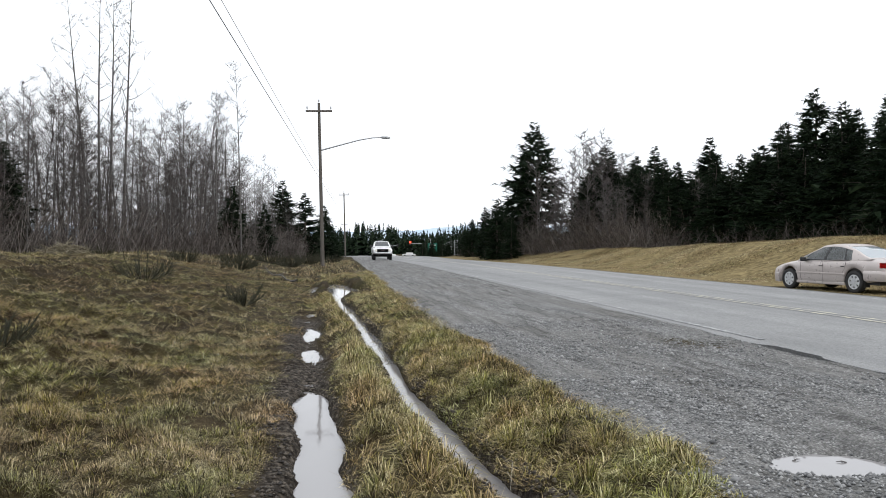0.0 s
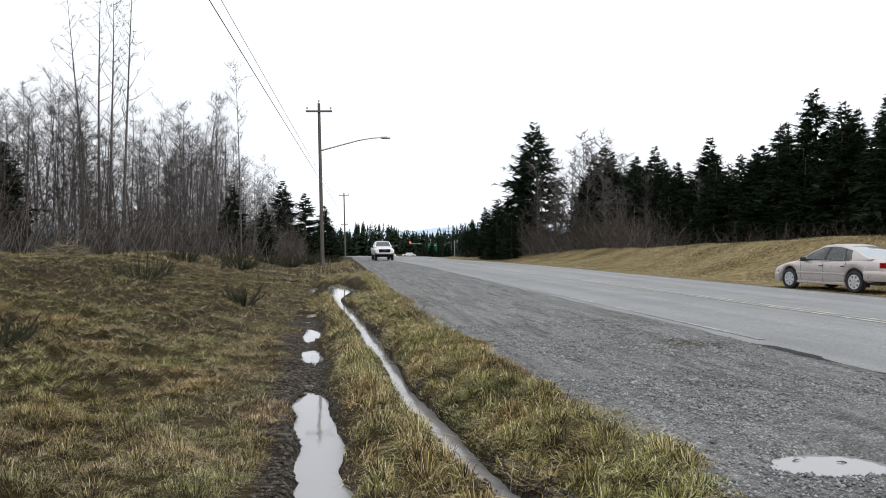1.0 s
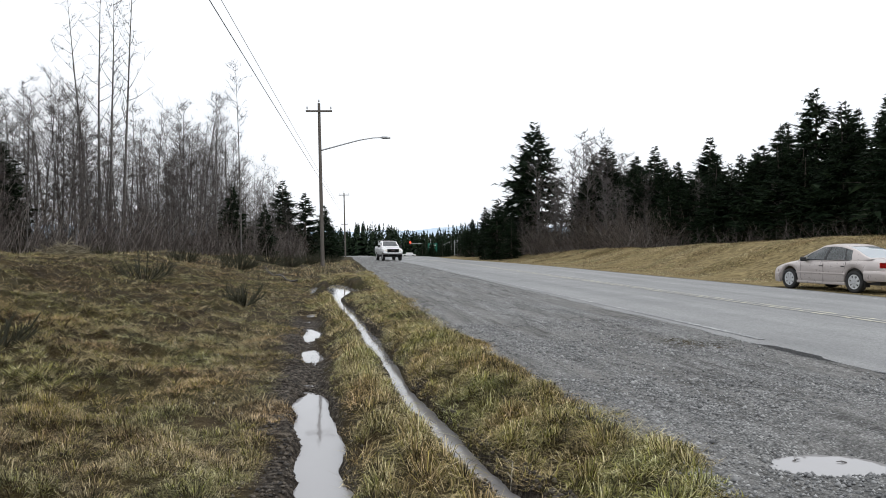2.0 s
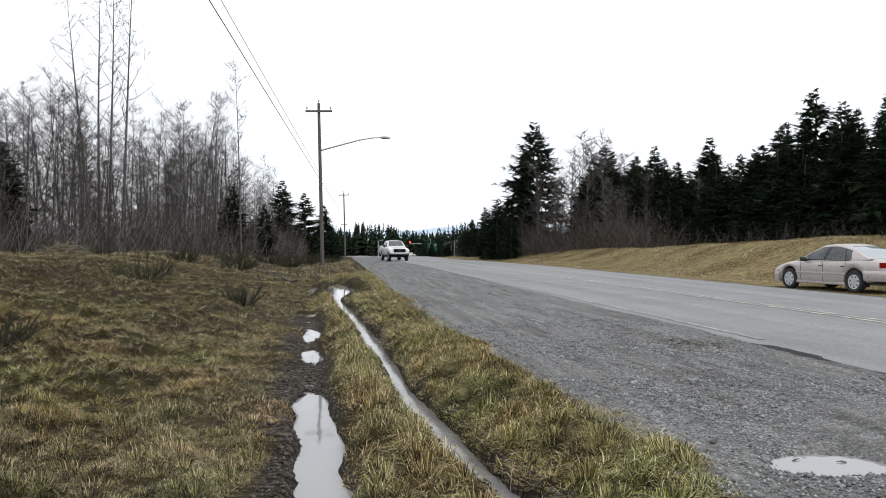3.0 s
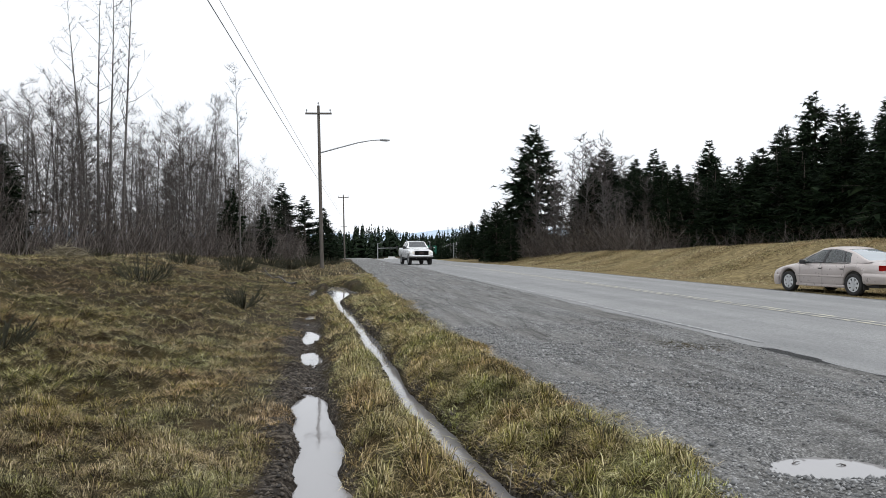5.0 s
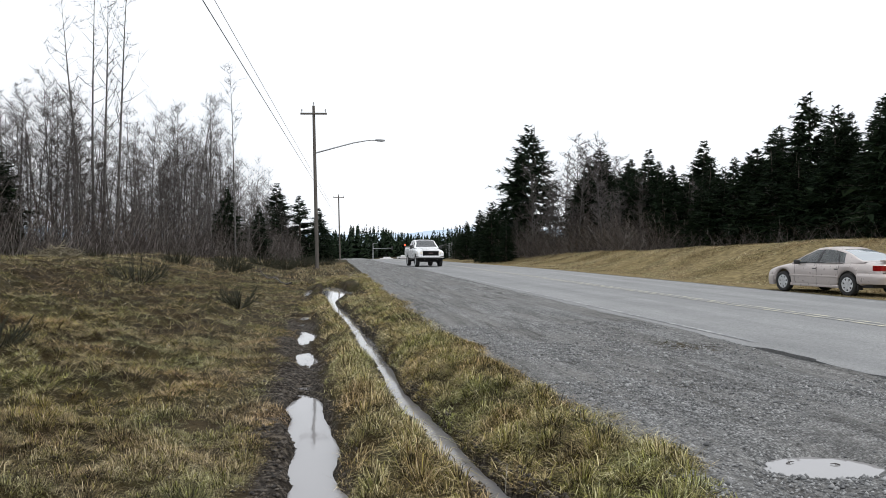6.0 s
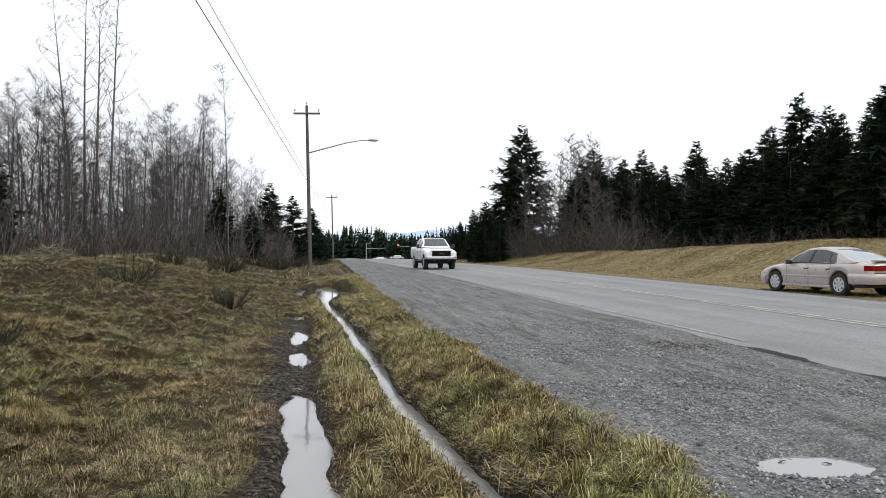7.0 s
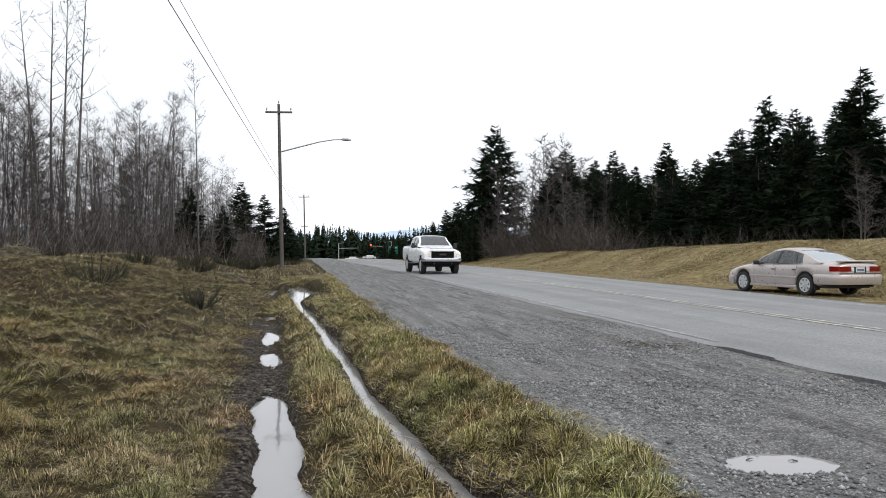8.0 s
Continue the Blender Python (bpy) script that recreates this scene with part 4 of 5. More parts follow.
M_PLATE = surface("plate_white", [(0.3, (0.6, 0.6, 0.62)), (0.7, (0.72, 0.72, 0.74))], 20, 0.5)
M_MARK = surface("plate_bars", [(0.3, (0.05, 0.06, 0.15)), (0.7, (0.08, 0.09, 0.2))], 20, 0.6)
M_VOID = surface("matt_black_plastic", [(0.3, (0.006, 0.006, 0.006)), (0.7, (0.012, 0.012, 0.012))], 12, 0.9)
M_VOID.node_tree.nodes["Principled BSDF"].inputs["Specular IOR Level"].default_value = 0.15
M_SEAT = surface("grey_seat_cloth", [(0.3, (0.06, 0.055, 0.05)), (0.7, (0.12, 0.11, 0.10))], 20, 0.95)
M_RED = surface("red_badge", [(0.3, (0.035, 0.02, 0.02)), (0.7, (0.07, 0.04, 0.04))], 20, 0.4)


def table(rows):
    """Smooth curves through the columns of rows, with no overshoot."""
    ys = np.array([r[0] for r in rows], float)
    cols = np.array([r[1:] for r in rows], float)
    h = np.diff(ys)[:, None]
    d = np.diff(cols, axis=0) / h
    m = np.vstack([d[:1], (d[1:] + d[:-1]) / 2, d[-1:]])
    m[1:-1] = np.where(d[1:] * d[:-1] <= 0, 0, 2 * d[1:] * d[:-1] / np.where(d[1:] + d[:-1] == 0, 1, d[1:] + d[:-1]))

    def at(y, k):
        i = int(np.clip(np.searchsorted(ys, y) - 1, 0, len(ys) - 2))
        w = ys[i + 1] - ys[i]
        t = min(1.0, max(0.0, (y - ys[i]) / w))
        a, b, p, q = cols[i, k - 1], cols[i + 1, k - 1], m[i, k - 1] * w, m[i + 1, k - 1] * w
        return float(a * (1 + 2 * t) * (1 - t) ** 2 + p * t * (1 - t) ** 2 + b * t * t * (3 - 2 * t) + q * t * t * (t - 1))
    return at


def spread_rows(fixed, start, end, gap):
    """The fixed stations, and even ones between them that keep clear of those."""
    out = sorted(set(round(v, 4) for v in fixed))
    return sorted(out + [float(v) for v in np.arange(start, end, gap) if min(abs(v - o) for o in out) > gap * 0.4])


def wrap(name, way, profile, material, parent, label="", mirror=False):
    """A moulding that follows way, a line of (x, y) points, with profile points (outwards, z)."""
    bm = bmesh.new()
    for s in ((1, -1) if mirror else (1,)):
        rings = []
        for i, p in enumerate(way):
            a, b = Vector(way[max(i - 1, 0)]), Vector(way[min(i + 1, len(way) - 1)])
            d = (b - a).normalized()
            out = Vector((d.y, -d.x))
            rings.append([bm.verts.new((s * (p[0] + out.x * o), p[1] + out.y * o, z)) for o, z in profile])
        for u, v in zip(rings, rings[1:]):
            for k in range(len(profile) - 1):
                bm.faces.new((u[k], v[k], v[k + 1], u[k + 1]))
            bm.faces.new((u[-1], v[-1], v[0], u[0]))
        for r in (rings[0], rings[-1]):
            bm.faces.new(r)
    bmesh.ops.remove_doubles(bm, verts=bm.verts, dist=0.0005)
    bmesh.ops.recalc_face_normals(bm, faces=bm.faces)
    for f in bm.faces:
        f.smooth = True
    ob = part(name, bm, material, parent, label)
    ob.data.set_sharp_from_angle(angle=radians(40))
    return ob


def grid_part(name, rows, material, parent, keep=None, label="", caps=(), push=0.0, sides=(1, -1)):
    """A sheet over rows of points, mirrored about x = 0, as one smooth part. keep(j, k): which faces stay."""
    bm = bmesh.new()
    for s in sides:
        vs = [[bm.verts.new((s * p[0], p[1], p[2])) for p in r] for r in rows]
        for j in range(len(rows) - 1):
            for k in range(len(rows[0]) - 1):
                if keep is None or keep(j, k):
                    bm.faces.new((vs[j][k], vs[j + 1][k], vs[j + 1][k + 1], vs[j][k + 1]))
        for c in caps:
            mid = bm.verts.new((0, rows[c][0][1], rows[c][0][2]))
            loop = vs[c]
            for k in range(len(loop) - 1):
                bm.faces.new((mid, loop[k], loop[k + 1]))
    bmesh.ops.remove_doubles(bm, verts=bm.verts, dist=0.0005)
    bmesh.ops.delete(bm, geom=[v for v in bm.verts if not v.link_faces], context="VERTS")
    bmesh.ops.recalc_face_normals(bm, faces=bm.faces)
    if push:
        bm.normal_update()
        for v in bm.verts:
            v.co += v.normal * push
    for f in bm.faces:
        f.smooth = True
    ob = part(name, bm, material, parent, label)
    ob.data.set_sharp_from_angle(angle=radians(38))
    return ob


def lower_body(spec, arches, radius, name, material, parent, hollow):
    """Car body below the windows: spec rows are y, bottom, shoulder, top, half width."""
    t = table(spec)
    ys = spread_rows([r[0] for r in spec] + [a + d * radius for a in arches for d in (-1.0, -0.98, -0.93, -0.83, -0.68, -0.5, -0.25, 0, 0.25, 0.5, 0.68, 0.83, 0.93, 0.98, 1.0)] + list(hollow), spec[0][0], spec[-1][0], 0.07)
    rows = []
    for y in ys:
        zb, zs, zc, hw = (t(y, k) for k in (1, 2, 3, 4))
        for a in arches:
            d = (y - a) / radius
            if abs(d) <= 1:
                zb = max(zb, 0.92 * radius + 0.02 + radius * math.sqrt(max(0, 1 - d * d)) * 0.98)
        zb = min(zb, zs - 0.1)
        side = [(0.925, 0.0), (0.955, 0.04), (0.974, 0.1), (0.985, 0.2), (0.993, 0.32), (1.0, 0.45), (0.999, 0.58), (0.99, 0.72), (0.976, 0.84), (0.955, 0.93), (0.93, 0.98), (0.9, 1.0)]
        r = [(hw * w, y, zb + (zs - zb) * f) for w, f in side]
        r += [(hw * w, y, zs + (zc - zs) * f) for w, f in ((0.86, 0.2), (0.78, 0.45), (0.66, 0.7), (0.5, 0.86), (0.3, 0.96), (0.0, 1.0))]
        rows.append(r)

    def keep(j, k):
        return not (k >= 12 and hollow[0] - 1e-6 <= ys[j] and ys[j + 1] <= hollow[1] + 1e-6)
    return grid_part(name, rows, material, parent, keep, caps=(0, len(rows) - 1))


def cabin(spec, lean, windows, roof_name, material, parent):
    """The greenhouse: spec rows are y, belt, roof, half width at the belt, half width at the roof; lean rows are y and how far the
    roof lies ahead of the belt there. windows: name, y from, y to, 'side' or 'top', material, label."""
    t, shift = table(spec), table(lean)
    ys = spread_rows([r[0] for r in spec] + [v for w in windows for v in w[1:3]], spec[0][0], spec[-1][0], 0.06)
    rows = []
    for y in ys:
        zb, zr, hb, hr = (t(y, k) for k in (1, 2, 3, 4))
        f = min(1.0, max(0.0, (zr - zb) / 0.4))
        hr = hb + (hr - hb) * f
        ze = zb + (zr - zb) * 0.9
        sh = shift(y, 1) * f
        r = [(hb + (hr - hb) * v + 0.03 * math.sin(v * 3.14) * f, y + sh * v, zb + (ze - zb) * v) for v in (0, 0.07, 0.2, 0.35, 0.5, 0.65, 0.8, 0.92, 1.0)]
        r += [(hr * w, y + sh, ze + (zr - ze) * g) for w, g in ((0.96, 0.3), (0.88, 0.55), (0.74, 0.74), (0.55, 0.88), (0.3, 0.97), (0, 1))]
        rows.append(r)

    def pane(w):
        lo, hi = (1, 7) if w[3] == "side" else (10, 14)
        return lambda j, k: w[1] - 1e-6 <= ys[j] and ys[j + 1] <= w[2] + 1e-6 and lo <= k < hi
    tests = [pane(w) for w in windows]
    grid_part(roof_name, rows, material, parent, lambda j, k: not any(f(j, k) for f in tests))
    for w, f in zip(windows, tests):
        for sides in (((1,), (-1,)) if w[3] == "side" else ((1, -1),)):
            grid_part(w[0], rows, w[4], parent, f, w[5], push=-0.006 if w[4] is not M_PLASTIC else 0.0, sides=sides)


def slab(name, size, at, material, parent, label="", bevel=0.012, turn=None):
    bm = bmesh.new()
    box(bm, size, at, turn, bevel)
    return part(name, bm, material, parent, label)


def wheel(parent, x, y, r, width, spokes, side):
    """A wheel whose own mesh is the barrel; tyre and spoked disc are its parts."""
    bm = bmesh.new()

    def lathe(bm, prof, n=28):
        rings = [[bm.verts.new((px * side, pr * math.cos(a), pr * math.sin(a))) for a in np.linspace(0, 2 * math.pi, n + 1)[:-1]] for px, pr in prof]
        for p, q in zip(rings, rings[1:]):
            for i in range(n):
                bm.faces.new((p[i], p[(i + 1) % n], q[(i + 1) % n], q[i]))
        for f in bm.faces:
            f.smooth = True
    w, ri = width / 2, r * 0.68
    lathe(bm, [(-w * 0.7, ri), (w * 0.55, ri * 0.96), (w * 0.5, 0.02), (w * 0.48, 0.005)])
    hub = part("wheel", bm, M_PLASTIC, parent)
    hub.matrix_basis = pose(x, y, r)
    bm = bmesh.new()
    lathe(bm, [(-w * 0.8, ri * 0.97), (-w, r * 0.82), (-w * 0.9, r * 0.97), (-w * 0.6, r), (w * 0.6, r), (w * 0.9, r * 0.97), (w, r * 0.82), (w * 0.8, ri * 0.97)])
    part("tyre", bm, M_RUBBER, hub)
    bm = bmesh.new()
    lathe(bm, [(w * 0.55, ri * 0.99), (w * 0.82, ri * 0.98), (w * 0.8, ri * 0.86), (w * 0.6, ri * 0.84)])
    for k in range(spokes):
        a = 2 * math.pi * k / spokes
        m = Matrix.Rotation(a, 4, "X")
        bmesh.ops.create_cube(bm, size=1.0, matrix=m @ Matrix.Translation((side * w * 0.66, 0, ri * 0.52)) @ Matrix.Diagonal((w * 0.3, ri * 2.5 / spokes, ri * 0.82, 1)))
    bmesh.ops.create_cone(bm, cap_ends=True, segments=14, radius1=ri * 0.26, radius2=ri * 0.2, depth=w * 0.4, matrix=Matrix.Translation((side * w * 0.68, 0, 0)) @ Matrix.Rotation(side * math.pi / 2, 4, "Y"))
    part("rim", bm, M_ALLOY, hub, "silver spoked rim")
    return hub


def seam(parent, x, y, z0, z1, lean=0.0):
    for s in (-1, 1):
        slab("door_seam", (0.006, 0.006, z1 - z0), (s * x, y, (z0 + z1) / 2), M_PLASTIC, parent, bevel=0, turn=Matrix.Rotation(radians(lean), 4, "X"))


def sedan():
    root = new("sedan")
    spec = [(-2.40, 0.46, 0.84, 0.90, 0.70), (-2.385, 0.42, 0.875, 0.945, 0.765), (-2.33, 0.39, 0.90, 0.985, 0.82), (-2.2, 0.37, 0.915, 1.005, 0.855), (-1.9, 0.34, 0.93, 1.02, 0.88), (-1.2, 0.25, 0.93, 1.0, 0.893), (0.0, 0.22, 0.905, 0.97, 0.895),
            (0.95, 0.22, 0.875, 0.955, 0.892), (1.5, 0.23, 0.815, 0.905, 0.882), (1.95, 0.22, 0.73, 0.82, 0.85), (2.2, 0.21, 0.65, 0.74, 0.78), (2.33, 0.22, 0.57, 0.65, 0.68), (2.39, 0.28, 0.48, 0.54, 0.55)]
    lower_body(spec, (1.43, -1.24), 0.365, "body", M_BEIGE, root, (-1.6, 0.9))
    dark = "dark tinted glass"
    cabin([(-1.78, 0.955, 0.985, 0.78, 0.72), (-1.5, 0.935, 1.085, 0.80, 0.66), (-1.2, 0.93, 1.245, 0.815, 0.61), (-0.95, 0.925, 1.345, 0.825, 0.585), (-0.6, 0.92, 1.41, 0.83, 0.575), (-0.15, 0.91, 1.43, 0.832, 0.575), (0.2, 0.90, 1.405, 0.83, 0.578),
           (0.5, 0.89, 1.275, 0.825, 0.6), (0.8, 0.88, 1.10, 0.815, 0.66), (1.1, 0.865, 0.92, 0.80, 0.72)],
          [(-1.8, 0.0), (-1.3, 0.1), (-0.9, 0.2), (-0.5, 0.06), (-0.05, -0.06), (0.4, -0.02), (1.1, 0.0)],
          [("rear_window", -1.66, -0.93, "top", M_REAR, "rear window with the sky's pale reflection put into its colour"), ("windscreen", 0.24, 1.02, "top", M_SCREEN, "windscreen glass reflecting the sky"), ("rear_quarter_window", -1.12, -0.92, "side", M_GLASS, dark), ("quarter_bar", -0.92, -0.88, "side", M_PLASTIC, "black window bar"),
           ("rear_door_window", -0.88, -0.1, "side", M_GLASS, dark), ("pillar_trim", -0.1, 0.0, "side", M_PLASTIC, "black pillar trim"), ("front_door_window", 0.0, 0.84, "side", M_GLASS, dark)], "roof", M_BEIGE, root)
    slab("underbody", (1.5, 4.0, 0.26), (0, -0.05, 0.38), M_PLASTIC, root, "dark underbody")
    slab("cabin_floor", (1.5, 2.3, 0.3), (0, -0.2, 0.6), M_SEAT, root, "dark grey cabin lining")
    back = [(0.878, -1.64), (0.872, -1.9), (0.858, -2.12), (0.83, -2.27), (0.775, -2.365), (0.68, -2.4), (0.4, -2.415), (0.0, -2.42)]
    front = [(0.0, 2.395), (0.35, 2.375), (0.55, 2.34), (0.68, 2.27), (0.78, 2.13), (0.845, 1.95), (0.862, 1.84)]
    wrap("rear_bumper", [(-x, y) for x, y in back[:-1]] + back[::-1], [(-0.03, 0.36), (0.015, 0.37), (0.045, 0.46), (0.055, 0.56), (0.045, 0.635), (0.02, 0.66), (-0.03, 0.665)], M_BEIGE, root, "beige rear bumper")
    wrap("front_bumper", front[::-1] + [(-x, y) for x, y in front[1:]], [(-0.05, 0.2), (0.02, 0.2), (0.045, 0.3), (0.05, 0.42), (0.04, 0.49), (0.0, 0.52), (-0.05, 0.52)], M_BEIGE, root, "beige front bumper")
    for sx in (1, -1):
        lamp = [(0.36, -2.405), (0.6, -2.402), (0.725, -2.39), (0.8, -2.335), (0.838, -2.25), (0.852, -2.17)]
        lens = [(-0.03, 0.745), (0.012, 0.75), (0.022, 0.775), (0.022, 0.85), (0.012, 0.88), (-0.03, 0.887)]
        wrap("tail_lamp", [(sx * x, y) for x, y in (lamp if sx < 0 else lamp[::-1])], lens, M_LENS, root, "red wrap-round tail lamp")
        lamp = [(0.36, 2.36), (0.55, 2.325), (0.69, 2.24), (0.775, 2.12)]
        wrap("head_lamp", [(sx * x, y) for x, y in (lamp[::-1] if sx < 0 else lamp)][::-1], [(-0.05, 0.53), (0.01, 0.535), (0.02, 0.59), (0.0, 0.655), (-0.05, 0.665)], M_CLEAR, root, "clear head lamp")
    for s in (-1, 1):
        for y in (1.43, -1.24):
            wheel(root, s * 0.785, y, 0.32, 0.2, 7, s)
        slab("side_moulding", (0.022, 2.02, 0.05), (s * 0.896, 0.08, 0.535), M_BEIGE, root, "beige rubbing strip", 0.008)
        slab("sill", (0.05, 2.0, 0.09), (s * 0.845, 0.1, 0.25), M_BEIGE, root, "beige sill", 0.02)
        for y in (0.04, -0.84):
            slab("door_handle", (0.035, 0.18, 0.04), (s * 0.888, y, 0.785), M_BEIGE, root, "beige door handle", 0.014)
            slab("handle_recess", (0.008, 0.15, 0.055), (s * 0.8885, y, 0.772), M_PLASTIC, root, "", 0.003)
        slab("door_mirror", (0.19, 0.1, 0.135), (s * 0.94, 0.72, 0.955), M_PLASTIC, root, "dark door mirror", 0.035)
        slab("mirror_foot", (0.12, 0.06, 0.06), (s * 0.84, 0.74, 0.915), M_PLASTIC, root, bevel=0.015)
        slab("reverse_lamp", (0.1, 0.03, 0.09), (s * 0.27, -2.405, 0.79), M_CLEAR, root, "clear reversing lamp", 0.012)
        slab("mud_flap", (0.2, 0.015, 0.16), (s * 0.77, -1.62, 0.26), M_PLASTIC, root, bevel=0)
        slab("window_ledge", (0.012, 1.9, 0.018), (s * 0.835, -0.12, 0.937), M_PLASTIC, root, "black window seal", 0.004)
        slab("spoiler_foot", (0.12, 0.12, 0.07), (s * 0.58, -2.27, 1.02), M_BEIGE, root, bevel=0.02)
    seam(root, 0.893, -0.06, 0.3, 0.9)
    seam(root, 0.893, 0.88, 0.34, 0.87)
    seam(root, 0.891, -0.93, 0.62, 0.92, 16)
    slab("bumper_groove", (1.5, 0.02, 0.014), (0, -2.405, 0.685), M_PLASTIC, root, bevel=0)
    slab("exhaust", (0.06, 0.3, 0.06), (0.5, -2.25, 0.33), M_PLASTIC, root, bevel=0.02)
    slab("plate_recess", (0.44, 0.02, 0.17), (0, -2.398, 0.79), M_PLASTIC, root, "dark plate recess", 0.006)
    plate = slab("number_plate", (0.31, 0.015, 0.145), (0, -2.412, 0.79), M_PLATE, root, "white plate with blue bars", 0.004)
    for k in range(6):
        slab("plate_mark", (0.028, 0.006, 0.065), (-0.1 + 0.04 * k, -2.421, 0.785), M_MARK, plate, bevel=0)
    slab("boot_spoiler", (1.3, 0.2, 0.045), (0, -2.28, 1.03), M_BEIGE, root, "beige boot spoiler", 0.016, Matrix.Rotation(radians(-5), 4, "X"))
    for s in (-0.37, 0.37):
        slab("front_seat", (0.5, 0.16, 0.62), (s, -0.12, 0.86), M_SEAT, root, "grey seat", 0.05, Matrix.Rotation(radians(14), 4, "X"))
        slab("head_rest", (0.26, 0.1, 0.17), (s, -0.24, 1.22), M_SEAT, root, "grey head rest", 0.04)
    slab("rear_seat", (1.3, 0.16, 0.6), (0, -1.02, 0.8), M_SEAT, root, "grey rear seat", 0.05, Matrix.Rotation(radians(18), 4, "X"))
    slab("dashboard", (1.4, 0.3, 0.25), (0, 0.78, 0.8), M_PLASTIC, root, "dark dashboard", 0.05)
    slab("steering_wheel", (0.36, 0.03, 0.3), (-0.37, 0.5, 0.92), M_PLASTIC, root, bevel=0.012)
    root.matrix_basis = pose(15.38, 21.65, -0.072, 0, 0, 7.4)
    tagged(root, "beige four-door sedan parked on the far shoulder", "car")
    return root


def pickup():
    root = new("pickup_truck")
    spec = [(-2.95, 0.70, 1.36, 1.30, 0.95), (-2.9, 0.66, 1.40, 1.12, 0.985), (-2.0, 0.64, 1.40, 1.05, 1.0), (-1.1, 0.62, 1.40, 1.05, 1.0), (-1.02, 0.60, 1.32, 1.30, 1.0), (0.0, 0.58, 1.32, 1.34, 1.0), (1.1, 0.58, 1.30, 1.38, 1.0),
            (1.9, 0.60, 1.22, 1.36, 1.0), (2.5, 0.62, 1.16, 1.30, 0.985), (2.74, 0.64, 1.10, 1.22, 0.96), (2.82, 0.66, 1.02, 1.12, 0.93)]
    lower_body(spec, (1.93, -1.72), 0.49, "body", M_PAINT, root, (-0.95, 1.05))
    dark = "dark tinted glass"
    cabin([(-1.04, 1.31, 1.34, 0.93, 0.82), (-1.0, 1.31, 1.92, 0.93, 0.74), (-0.7, 1.31, 1.97, 0.935, 0.73), (-0.1, 1.31, 1.985, 0.935, 0.73), (0.42, 1.31, 1.95, 0.935, 0.735), (0.85, 1.305, 1.68, 0.925, 0.78), (1.2, 1.30, 1.37, 0.91, 0.86)],
          [(-1.1, 0.0), (0.0, -0.03), (1.3, 0.0)],
          [("windscreen", 0.46, 1.12, "top", M_SCREEN, "windscreen glass reflecting the sky"), ("rear_door_window", -0.85, -0.12, "side", M_GLASS, dark), ("pillar_trim", -0.12, -0.02, "side", M_PLASTIC, "black pillar trim"), ("front_door_window", -0.02, 0.9, "side", M_GLASS, dark)], "cab_roof", M_PAINT, root)
    slab("cab_floor", (1.7, 1.9, 0.3), (0, 0.0, 0.95), M_SEAT, root, "dark cab lining")
    nose = [(0.0, 2.93), (0.5, 2.915), (0.78, 2.87), (0.93, 2.78), (0.985, 2.62), (0.995, 2.48)]
    ring = nose[::-1] + [(-x, y) for x, y in nose[1:]]
    wrap("front_bumper", ring, [(-0.06, 0.64), (0.0, 0.64), (0.03, 0.68), (0.035, 0.76), (0.02, 0.81), (-0.06, 0.82)], M_CHROME, root, "bright chrome front bumper")
    wrap("bumper_valance", ring, [(-0.3, 0.44), (-0.1, 0.44), (-0.05, 0.5), (-0.03, 0.63), (-0.3, 0.63)], M_VOID, root, "black lower valance")
    slab("hood_bulge", (1.15, 1.35, 0.06), (0, 1.95, 1.345), M_PAINT, root, "raised bonnet centre", 0.028, Matrix.Rotation(radians(-3.5), 4, "X"))
    wrap("grille_surround", [(0.66, 2.79), (0.5, 2.815), (0.0, 2.83), (-0.5, 2.815), (-0.66, 2.79)], [(-0.05, 1.14), (0.03, 1.14), (0.045, 1.18), (0.02, 1.215), (-0.05, 1.22)], M_PAINT, root, "white grille surround")
    for s in (-1, 1):
        slab("wheel_flare", (0.05, 1.1, 0.07), (s * 0.995, 1.93, 0.985), M_PAINT, root, "white wheel-arch lip", 0.02)
    slab("chassis", (1.2, 5.3, 0.35), (0, 0, 0.72), M_VOID, root, "dark chassis")
    slab("front_axle", (1.5, 0.12, 0.14), (0, 1.93, 0.42), M_PLASTIC, root, bevel=0.03)
    slab("rear_axle", (1.5, 0.14, 0.16), (0, -1.72, 0.42), M_PLASTIC, root, bevel=0.03)
    wheels = []
    for s in (-1, 1):
        for y in (1.93, -1.72):
            wheels.append(wheel(root, s * 0.84, y, 0.42, 0.28, 6, s))
        lamp = [(0.61, 2.80), (0.74, 2.785), (0.86, 2.74), (0.945, 2.63)]
        line = [(s * x, y) for x, y in (lamp[::-1] if s > 0 else lamp)]
        wrap("head_lamp", line, [(-0.05, 0.93), (0.03, 0.935), (0.045, 1.0), (0.03, 1.085), (-0.05, 1.095)], M_LAMP, root, "lit clear head lamp")
        wrap("indicator", line, [(-0.05, 0.865), (0.035, 0.87), (0.04, 0.92), (-0.05, 0.925)], M_CLEAR, root, "clear indicator lens")
        slab("door_mirror", (0.19, 0.1, 0.26), (s * 1.13, 0.95, 1.43), M_PLASTIC, root, "black towing mirror", 0.03)
        slab("mirror_bracket", (0.2, 0.04, 0.05), (s * 1.02, 0.97, 1.36), M_PLASTIC, root, bevel=0.01)
        slab("running_board", (0.14, 1.9, 0.06), (s * 0.98, 0.1, 0.52), M_PLASTIC, root, "dark running board", 0.02)
        slab("tow_hook", (0.06, 0.14, 0.09), (s * 0.45, 2.87, 0.53), M_PLASTIC, root, bevel=0.02)
